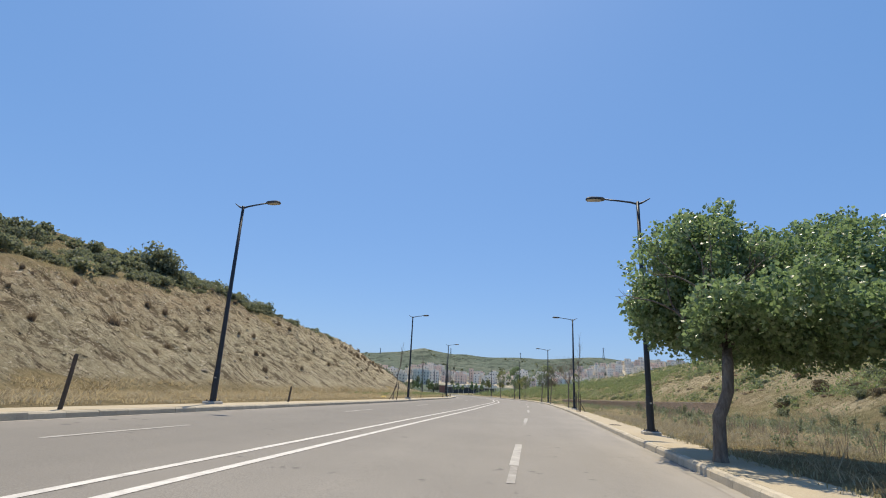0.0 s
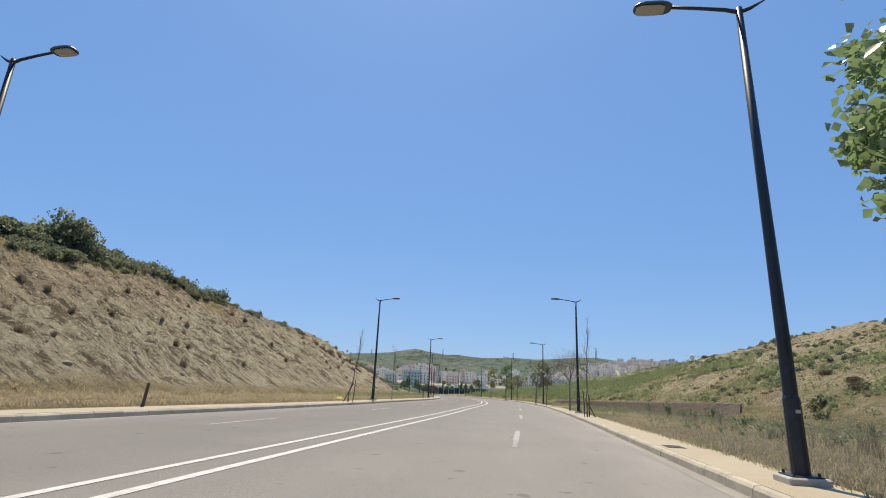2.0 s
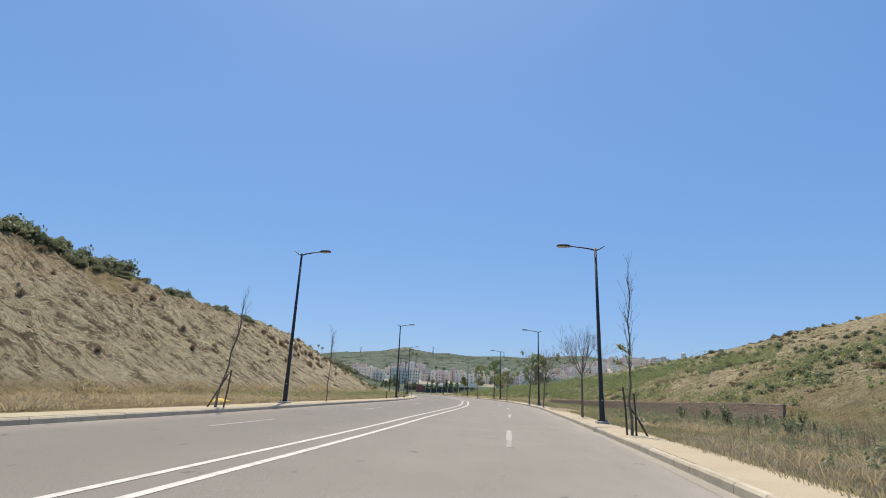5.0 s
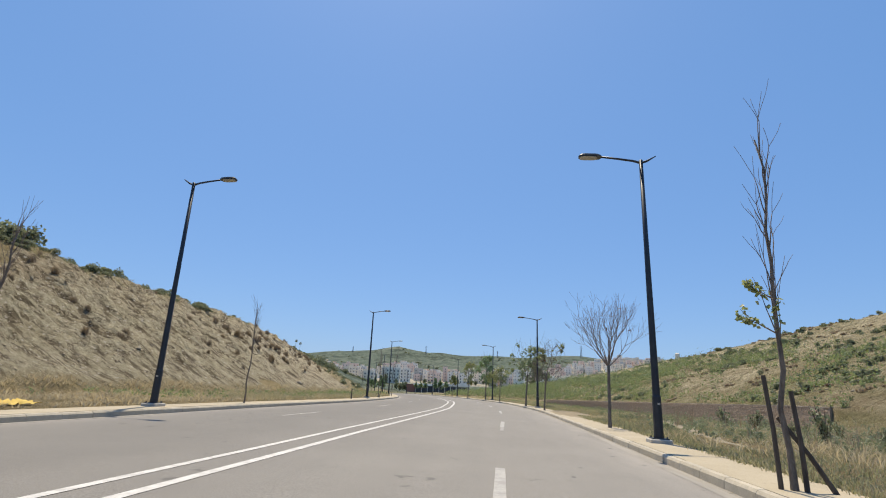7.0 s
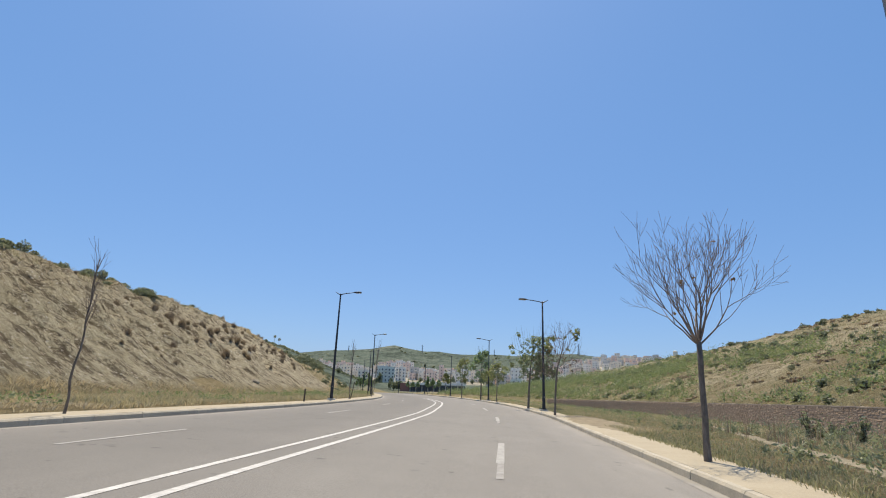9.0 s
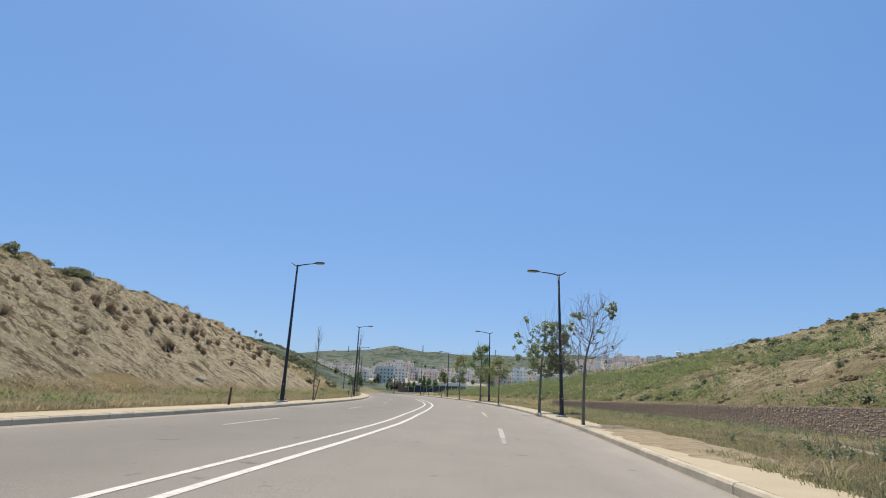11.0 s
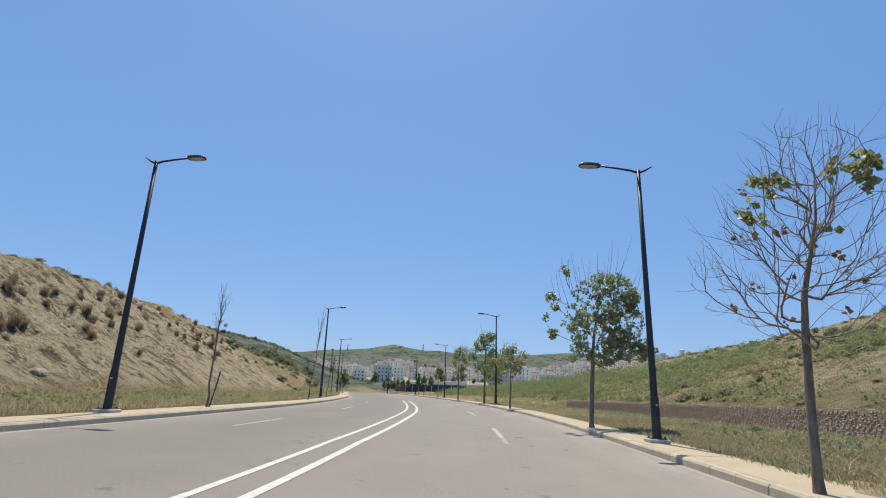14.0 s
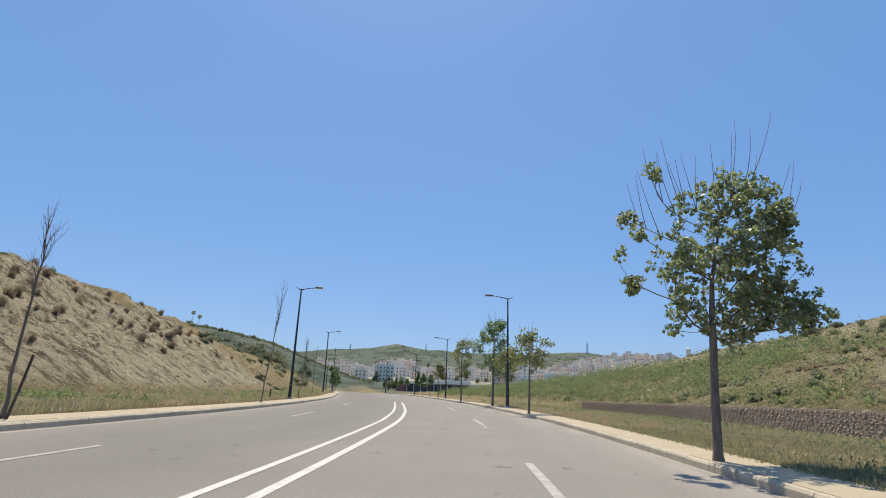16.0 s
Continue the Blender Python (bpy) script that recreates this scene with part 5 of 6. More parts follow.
def thistle_meshes(seed):
    """Stems that fan out from one foot, and narrow leaves along them."""
    g = np.random.default_rng(seed)
    pts, paths = [g.normal(size=(40, 3)) * 0.1 * np.array([1, 1, 0.6]) + np.array([0, 0, 0.1])], []
    for k in range(14):
        a, tilt, h = g.uniform(0, 6.28), g.uniform(0.05, 0.75), g.uniform(0.5, 1.05)
        u = g.uniform(0.05, 1, 13)
        pts.append(np.stack([np.cos(a) * tilt * u * h, np.sin(a) * tilt * u * h, h * u], 1) + 0.035 * g.normal(size=(13, 3)))
        paths.append(([(0, 0, -0.03), (math.cos(a) * tilt * h * 0.5, math.sin(a) * tilt * h * 0.5, h * 0.5), (math.cos(a) * tilt * h, math.sin(a) * tilt * h, h)], [0.012, 0.009, 0.005]))
    v, f = tubes(paths, 4)
    return mesh_of("stem", v, f, M_STAKE), leaf_mesh("foliage", np.concatenate(pts), 0.17, M_WEED_BLUE, g, np.array([[0, 0, 0.6]]), flat=0.2)


THISTLES = [thistle_meshes(900 + k) for k in range(4)]
for k in range(190):
    y = rng.uniform(22, 90)
    o = 14 + 19 * rng.uniform(0, 1) ** 0.75
    if math.sin(y * 0.35 + o * 0.5) + 0.8 * math.sin(y * 0.11 - o * 0.3) + rng.uniform(-0.6, 0.6) < 0.1 + 0.75 * float(step(y, 58, 70)):
        continue
    x, s = float(mid(y)) + o, rng.uniform(0.6, 1.35)
    t = thing("thistle", x, y, float(ground_z(x, y)) - 0.03, "bushy grey-green thistle in the verge", "weed", "thistles in the verge", rng.uniform(0, 360))
    t.scale = (s, s, s * rng.uniform(0.8, 1.2))
    child("stem", THISTLES[k % 4][0], t)
    child("foliage", THISTLES[k % 4][1], t)

slope_scrub = []
g = np.random.default_rng(64)
for k in range(1500):
    y, o = g.uniform(146, 262), -g.uniform(13, 75)
    x = float(mid(y)) + o
    if wave(np.array(x), np.array(y), 9, 5.2) + 0.7 * wave(np.array(x), np.array(y), 3.2, 2.4) > 0.25:
        slope_scrub.append((x, y, g.uniform(0.35, 1.3), g.uniform(0.6, 1.0), 0.2))
joined("slope_scrub", SMALL, slope_scrub, g, "low olive scrub on the slope past the bank", "scrub")

DRY = []
for k in range(4):
    feet = rng.normal(size=(34, 3)) * np.array([0.15, 0.15, 0.01])
    DRY.append(blade_mesh("dry_bush_twigs", feet, 0.95 - 1.1 * np.hypot(feet[:, 0], feet[:, 1]), M_DRYBUSH, np.random.default_rng(200 + k), 12, 0.016, 0.42, 0.12))
for y0, y1, count in ((15, 95, 80), (90, 150, 105)):
    for k in range(count):
        y = rng.uniform(y0, y1)
        oc = float(crest_offset(y))
        o = -(17.5 + (oc - 18) * (rng.uniform(0, 1) ** 0.8 if y0 < 50 else float(np.clip(0.6 + 0.2 * rng.normal(), 0.05, 0.92))))
        x = float(mid(y)) + o
        s = rng.uniform(0.3, 0.75) if y0 < 50 else rng.uniform(0.4, 1.0)
        ob = new("dry_bush", DRY[k % 4])
        ob.matrix_basis = Matrix.LocRotScale((x, y, float(ground_z(x, y)) - 0.05), Euler((0, radians(12), rng.uniform(0, 6.28))), (s * 0.85, s * 0.85, s))
        tagged(ob, "dry brown tuft on the bare earth bank", "shrub", "dry bushes on the bank")


# ---- grass and weeds ----


def scatter(seed, count, o0, o1, y0, y1, power=1.0):
    g = np.random.default_rng(seed)
    y = y0 + (y1 - y0) * g.uniform(0, 1, count)
    o = o0 + (o1 - o0) * g.uniform(0, 1, count) ** power
    x = mid(y) + o
    return np.stack([x, y, ground_z(x, y)], 1), o, g


def stuff(name, me, label, category):
    return tagged(new(name, me), label, category, kind="stuff")


p, o, g = scatter(301, 21000, -8.2, -15.8, 8, 165)
keep = wave(p[:, 0] * 1.6, p[:, 1] * 0.6, 0.8, 1.5) + 0.6 * g.uniform(-1, 1, len(p)) > -0.05 + 0.4 * step(p[:, 1], 66, 90)
p, o = p[keep], o[keep]
h = 0.12 + 0.12 * wave(p[:, 0], p[:, 1], 0.9, 1.5) + 0.08 * step(-o, 10, 13)
stuff("dry_grass", blade_mesh("dry_grass", p, np.clip(h, 0.07, 0.5), M_STRAW, g, 7, 0.015, 1.9, 0.25), "straw-coloured dry grass below the bank", "grass")
p, o, g = scatter(302, 9000, -8.1, -15, 62, 175)
stuff("verge_grass", blade_mesh("verge_grass", p, np.clip(0.25 + 0.15 * wave(p[:, 0], p[:, 1], 3.0, 2.5), 0.08, 0.6), M_GRASS, g, 7, 0.01, 1.1, 0.2), "yellow-green grass on the verge", "grass")
p, o, g = scatter(314, 4500, -9, -60, 150, 262)
stuff("verge_grass", blade_mesh("verge_grass", p, g.uniform(0.15, 0.45, len(p)), M_GRASS, g, 6, 0.03, 1.3, 0.4), "dry grass on the slope past the bank", "grass")
p, o, g = scatter(315, 4500, 0, 1, 12, 135)
p[:, 0] = mid(p[:, 1]) - crest_offset(p[:, 1]) + 2.0 - 9 * g.uniform(0, 1, len(p))
p[:, 2] = ground_z(p[:, 0], p[:, 1])
stuff("crest_grass", blade_mesh("crest_grass", p, g.uniform(0.1, 0.3, len(p)), M_GRASS, g, 6, 0.016, 1.6, 0.3), "yellow-green grass along the bank's crest", "grass")
p, o, g = scatter(303, 19000, 8.52, 33, 8, 135, 1.4)
keep = (sandy(o, p[:, 1]) < 0.4) & off_path(o, p[:, 1])
p, o = p[keep], o[keep]
h = (0.09 + 0.13 * wave(p[:, 0], p[:, 1], 1.1, 3.5) + 0.1 * step(o, 12, 20)) * (0.55 + 0.45 * step(o, 9.5, 13))
stuff("verge_grass", blade_mesh("verge_grass", p, np.clip(h * np.where(p[:, 1] < 60, 1.1, 0.65), 0.05, 0.6), M_GRASS, g, 7, 0.009, 1.5, 0.26), "half-dry grass between pavement and hillside", "grass")
p, o, g = scatter(320, 15000, 8.55, 17, 16, 100, 1.5)
keep = (sandy(o, p[:, 1]) < 0.4) & (wave(p[:, 0], p[:, 1], 1.6, 7.7) + 0.7 * g.uniform(-1, 1, len(p)) > -0.45)
p, o = p[keep], o[keep]
p = p[off_path(o, p[:, 1])]
far_on = p[:, 1] > 42 + 5 * wave(p[:, 0], p[:, 1], 1.2, 0.4)
stuff("low_straw", blade_mesh("low_straw", p[~far_on], g.uniform(0.06, 0.17, int((~far_on).sum())), M_STRAW_GREY, g, 8, 0.0055, 1.1, 0.24), "matted straw and dead stalks beside the pavement", "grass")
p = p[far_on]
stuff("low_grass", blade_mesh("low_grass", p, g.uniform(0.05, 0.13, len(p)), M_LOWGRASS, g, 6, 0.009, 1.3, 0.2), "short matted green and straw grass beside the pavement", "grass")
p, o, g = scatter(304, 9000, 9.0, 33, 8, 92, 1.2)
p[:, 2] -= 0.12 * step(p[:, 1], 58, 70)
p = p[(wave(p[:, 0], p[:, 1], 4.5, 4.5) > -0.05) & (sandy(o, p[:, 1]) < 0.4) & off_path(o, p[:, 1])]
stuff("dry_grass", blade_mesh("dry_grass", p, g.uniform(0.1, 0.4, len(p)), M_STRAW, g, 7, 0.009, 2.0, 0.22), "bleached dry stalks on the verge", "grass")
p, o, g = scatter(305, 3600, 9.8, 33, 8, 100)
p = p[wave(p[:, 0], p[:, 1], 5.5, 5.5) - 0.7 * step(p[:, 1], 62, 80) + 0.5 * g.uniform(-1, 1, len(p)) + 0.25 * step(p[:, 0] - mid(p[:, 1]), 12, 20) > 0.3]
size = np.repeat(g.uniform(0.45, 1.0, len(p)) * (0.7 + 0.9 * step(p[:, 0] - mid(p[:, 1]), 13, 19)), 34)
q = np.repeat(p, 34, axis=0) + g.normal(size=(len(p) * 34, 3)) * np.array([0.13, 0.13, 0.19]) * size[:, None] + np.array([0, 0, 0.26]) * size[:, None]
stuff("thistles", leaf_mesh("thistles", q, 0.11, M_WEED_BLUE, g, flat=0.22), "grey-green thistles in the verge", "weeds")
p, o, g = scatter(311, 1100, 11.5, 32, 10, 74)
p = p[wave(p[:, 0], p[:, 1], 3.7, 2.5) > -0.1]
stuff("dry_stalks", blade_mesh("dry_stalks", p, g.uniform(0.4, 0.95, len(p)), M_DRYBUSH, g, 9, 0.008, 0.35, 0.12), "tall brown dead stalks in the verge", "weeds")
p, o, g = scatter(312, 900, -8.6, -15, 55, 165)
p = p[wave(p[:, 0], p[:, 1], 4.0, 8.5) + 0.3 * step(p[:, 1], 70, 100) + 0.5 * g.uniform(-1, 1, len(p)) > 0.45]
q = np.repeat(p, 24, axis=0) + g.normal(size=(len(p) * 24, 3)) * np.array([0.18, 0.18, 0.1]) + np.array([0, 0, 0.16])
stuff("verge_weeds", leaf_mesh("verge_weeds", q, 0.14, M_WEED, g, flat=0.25), "green weeds on the verge below the bank", "weeds")
p, o, g = scatter(317, 1000, 9.2, 32, 76, 140)
p = p[wave(p[:, 0], p[:, 1], 2.6, 6.5) + 0.5 * g.uniform(-1, 1, len(p)) > 0.05]
q = np.repeat(p, 18, axis=0) + g.normal(size=(len(p) * 18, 3)) * np.array([0.14, 0.14, 0.1]) + np.array([0, 0, 0.13])
stuff("verge_weeds", leaf_mesh("verge_weeds", q, 0.1, M_WEED, g, flat=0.25), "low green weeds below the stone wall", "weeds")
p, o, g = scatter(306, 60000, 34.2, 95, 30, 260)
dens = 0.7 * wave(p[:, 0], p[:, 1], 9, 6.5) + 0.6 * wave(p[:, 0], p[:, 1], 2.6, 7.5) + 0.8 * step(p[:, 1], 115, 160) * (1 - step(o, 48, 72)) + 0.5 * g.uniform(-1, 1, len(p))
p = p[dens + 0.2 * (p[:, 1] < 110) - 0.4 * step(o, 56, 80) - 0.8 * step(o, 78, 90) * (p[:, 1] < 205) > 0.5]
size = g.uniform(0.45, 1.5, len(p)) ** 1.6 * (1 + 0.35 * step(p[:, 1], 95, 130))
q = np.repeat(p, 9, axis=0) + g.normal(size=(len(p) * 9, 3)) * np.array([0.17, 0.17, 0.26]) * np.repeat(size, 9)[:, None] + np.array([0, 0, 0.3]) * np.repeat(size, 9)[:, None]
stuff("hillside_weeds", leaf_mesh("hillside_weeds", q, 0.27, M_WEED, g, np.array([[0, 0, 0.5]]), flat=0.3), "tall green weeds scattered over the hillside", "weeds")
p, o, g = scatter(313, 3000, 34.5, 97, 40, 250)
thick = wave(p[:, 0], p[:, 1], 11, 3.3) + 0.5 * wave(p[:, 0], p[:, 1], 3.0, 1.3) + 0.9 * step(o, 84, 93) + 0.3 * g.uniform(-1, 1, len(p))
p = p[thick > 0.3]
joined("hillside_scrub", SMALL, [(float(a), float(b), float(s), float(t), 0.15) for (a, b, c), s, t in zip(p, g.uniform(0.3, 1.05, len(p)), g.uniform(0.6, 1.0, len(p)))], g, "low dark scrub over the grassy hillside", "scrub")
BROWN = [shrub_mesh("dead_scrub", 160 + k, 80, 0.7, 0.36, M_DRYBUSH) for k in range(3)]
p, o, g = scatter(316, 3200, 34.5, 97, 35, 220)
p = p[wave(p[:, 0], p[:, 1], 7, 9.3) + 0.6 * wave(p[:, 0], p[:, 1], 2.4, 3.1) + 0.7 * step(o, 86, 92) > 0.35]
joined("dead_scrub", BROWN, [(float(a), float(b), float(s), 0.8, 0.15) for (a, b, c), s in zip(p, g.uniform(0.25, 0.8, len(p)))], g, "brown dead scrub over the hillside", "scrub")
for k in range(60):
    y = rng.uniform(45, 200)
    o = rng.uniform(36, 80)
    if 33 + 12 * math.sin(y * 0.13) < o:
        shrub("shrub", SHRUBS[k % 5], float(mid(y)) + o, y, rng.uniform(0.4, 1.0), "dark bush on the grassy hillside", "bushes on the hillside")
p, o, g = scatter(307, 4500, 26, 95, 30, 200)
stuff("hillside_grass", blade_mesh("hillside_grass", p, np.full(len(p), 0.35), M_GRASS, g, 5, 0.04, 1.0, 0.35), "thin dry grass on the hillside", "grass")


# ---- empty tree pit in the pavement, litter ----
def tree_pit(x, y, z):
    t = thing("tree_pit", x, y, z, "empty tree pit with dark soil in the pavement", "tree pit", "", heading(y))
    bm = bmesh.new()
    add_box(bm, -0.2, 0.2, -0.34, 0.34, -0.1, 0.008)
    soil = part("soil", bm, M_SOIL, t, "dark bare soil")


M_SOIL = material("dark_soil", lambda nt: ramp(nt, [(0.35, (0.03, 0.024, 0.018)), (0.65, (0.13, 0.1, 0.07))], noise_tex(nt, 14, 7, 0.75)), 0.95, bump=lambda nt: noise_tex(nt, 25, 6), bump_size=0.05)
tree_pit(4.62, 24.65, zr_at(24.6))


def yellow_heap():
    """A crumpled yellow cloth lying along the verge."""
    g = np.random.default_rng(3)
    n, k = 26, 7
    v, f = [], []
    for i in range(n):
        for j in range(k):
            u, w = i / (n - 1) - 0.5, j / (k - 1) - 0.5
            h = 0.1 * (1 - (2 * abs(w)) ** 2) * (1 - (2 * abs(u)) ** 4) + 0.035 * math.sin(i * 1.9 + j * 2.3) + 0.02 * g.normal()
            v.append((w * (0.5 + 0.15 * math.sin(i * 0.8)), u * 1.7, max(h, 0) + 0.01))
    for i in range(n - 1):
        for j in range(k - 1):
            a = i * k + j
            f.append((a, a + 1, a + k + 1, a + k))
    x, y = -10.9, 48.8
    ob = new("yellow_cloth", mesh_of("yellow_cloth", v, f, M_YELLOW, True))
    ob.matrix_basis = pose(x, y, float(ground_z(x, y)) + 0.02, 0, 0, 8)
    tagged(ob, "crumpled yellow cloth lying on dry grass", "cloth")


M_YELLOW = material("yellow_cloth", lambda nt: ramp(nt, [(0.3, (0.42, 0.29, 0.05)), (0.7, (0.6, 0.43, 0.1))], noise_tex(nt, 6, 5)), 0.8)
yellow_heap()
M_ROCK = material("pale_rock", lambda nt: ramp(nt, [(0.3, (0.2, 0.165, 0.115)), (0.7, (0.42, 0.36, 0.265))], noise_tex(nt, 5, 6)), 0.9)
ROCK = []
for k in range(4):
    bm = bmesh.new()
    bmesh.ops.create_icosphere(bm, subdivisions=2, radius=0.5)
    g = np.random.default_rng(500 + k)
    off = g.uniform(0, 9, 3)
    for vv in bm.verts:
        vv.co *= 1 + 0.3 * noise.noise(vv.co * 2.2 + Vector(off))
        vv.co.z *= 0.65
    me = bpy.data.meshes.new("rock")
    bm.to_mesh(me)
    bm.free()
    me.materials.append(M_ROCK)
    ROCK.append(me)
for k in range(44):
    if k < 22:
        y = rng.uniform(20, 130)
        o = -rng.uniform(15, 22)
    else:
        y = rng.uniform(60, 190)
        o = rng.uniform(36, 70)
    x = float(mid(y)) + o
    s = rng.uniform(0.12, 0.4) * (1.0 if k % 9 else 1.8)
    ob = new("rock", ROCK[k % 4])
    ob.matrix_basis = Matrix.LocRotScale((x, y, float(ground_z(x, y)) + 0.02), Euler((rng.uniform(-0.3, 0.3), 0, rng.uniform(0, 6))), (s, s * rng.uniform(0.7, 1.2), s))
    tagged(ob, "pale angular rock lying on the slope", "rock", "rocks on the slopes")


# clods and stones washed out of the bank
def clods(count, seed):
    g = np.random.default_rng(seed)
    bm = bmesh.new()
    bmesh.ops.create_icosphere(bm, subdivisions=1, radius=0.5)
    co = np.array([v.co[:] for v in bm.verts])
    fc = np.array([[v.index for v in f.verts] for f in bm.faces])
    bm.free()
    y = 16 + 138 * g.uniform(0, 1, count)
    oc = crest_offset(y)
    o = -(15.5 + (oc - 16) * g.uniform(0, 1, count) ** 0.9)
    x = mid(y) + o
    keep = wave(x, y, 2.2, 21) + 0.7 * g.uniform(-1, 1, count) > 0.0
    x, y = x[keep], y[keep]
    n = len(x)
    z = ground_z(x, y)
    s = 0.05 + 0.13 * g.uniform(0, 1, n) ** 3
    sc = np.stack([s * g.uniform(0.9, 2.6, n), s * g.uniform(0.7, 1.2, n), s * g.uniform(0.35, 0.7, n)], 1)
    lump = 1 + 0.28 * g.uniform(-1, 1, (n, len(co)))
    p = co[None] * lump[..., None] * sc[:, None, :]
    a = np.radians(30) + 0.2 * g.normal(size=n)
    ca, sa = np.cos(a)[:, None], np.sin(a)[:, None]
    px_, pz_ = p[..., 0] * ca + p[..., 2] * sa, -p[..., 0] * sa + p[..., 2] * ca
    v = np.stack([x[:, None] + px_, y[:, None] + p[..., 1], z[:, None] + pz_], 2)
    f = fc[None] + (np.arange(n) * len(co))[:, None, None]
    return mesh_np("earth_clods", v.reshape(-1, 3), f.reshape(-1, 3), M_CLOD)


def clod_colour(nt):
    geo = nt.nodes.new("ShaderNodeNewGeometry")
    c = ramp(nt, [(0.0, (0.2, 0.155, 0.1)), (0.6, (0.4, 0.32, 0.205)), (1.0, (0.58, 0.5, 0.36))], geo.outputs["Random Per Island"])
    return mix(nt, 0.4, c, ramp(nt, [(0.35, (0.12, 0.09, 0.06)), (0.65, (0.5, 0.41, 0.28))], noise_tex(nt, 9, 6, 0.7)))


M_CLOD = material("dry_earth_clod", clod_colour, 0.95, bump=lambda nt: noise_tex(nt, 14, 6, 0.7), bump_size=0.05, spec=0.1)
stuff("earth_clods", clods(11000, 41), "clods and small stones on the bare bank", "earth")

# ---- the town across the valley ----


def wall_paint(name, c):
    return material(name, lambda nt: mix(nt, ramp(nt, [(0.45, (0, 0, 0)), (0.75, (1, 1, 1))], noise_tex(nt, 0.5, 6, 0.7, (1, 1, 0.3))), c, tuple(v * 0.78 for v in c)), 0.9)


PAINTS = [wall_paint("white_render", (0.92, 0.85, 0.73)), wall_paint("cream_render", (0.9, 0.78, 0.6)), wall_paint("rose_render", (0.86, 0.66, 0.53)), wall_paint("grey_render", (0.66, 0.6, 0.51)), wall_paint("ivory_render", (0.88, 0.8, 0.66))]
M_PANE = material("window_glass", (0.06, 0.058, 0.056), 0.35, spec=0.25)
M_FRAME = material("window_frame", (0.6, 0.57, 0.52), 0.5)
M_ROOF = material("flat_roof", lambda nt: ramp(nt, [(0.3, (0.26, 0.24, 0.22)), (0.7, (0.4, 0.37, 0.33))], noise_tex(nt, 0.6, 5)), 0.9)
M_HALL_GLASS = material("dark_hall_glass", (0.03, 0.035, 0.04), 0.45)
M_DARK = material("dark_cladding", (0.06, 0.065, 0.075), 0.5)
M_BRICK = material("red_brick_front", (0.27, 0.13, 0.1), 0.85)


def box_mesh(name, x0, x1, y0, y1, z0, z1, mat, bevel=0.0):
    bm = bmesh.new()
    add_box(bm, x0, x1, y0, y1, z0, z1, bevel)
    me = bpy.data.meshes.new(name)
    bm.to_mesh(me)
    bm.free()
    me.materials.append(mat)
    return me


WIN_FRAME = box_mesh("window_frame", -0.62, 0.62, -0.09, 0.05, -0.75, 0.75, M_FRAME)
WIN_PANE = box_mesh("pane", -0.52, 0.52, -0.13, -0.05, -0.65, 0.65, M_PANE)
BALCONY = {}


def balcony_mesh(w):
    if w not in BALCONY:
        bm = bmesh.new()
        add_box(bm, -w / 2, w / 2, -1.2, 0, 0, 0.16)
        add_box(bm, -w / 2, w / 2, -1.2, -1.08, 0.16, 1.05)
        add_box(bm, -w / 2, -w / 2 + 0.1, -1.08, 0, 0.16, 1.05)
        add_box(bm, w / 2 - 0.1, w / 2, -1.08, 0, 0.16, 1.05)
        me = bpy.data.meshes.new("balcony")
        bm.to_mesh(me)
        bm.free()
        me.materials.append(PAINTS[0])
        BALCONY[w] = me
    return BALCONY[w]


def at_bearing(az, r):
    return r * math.sin(radians(az)), 80 + r * math.cos(radians(az))


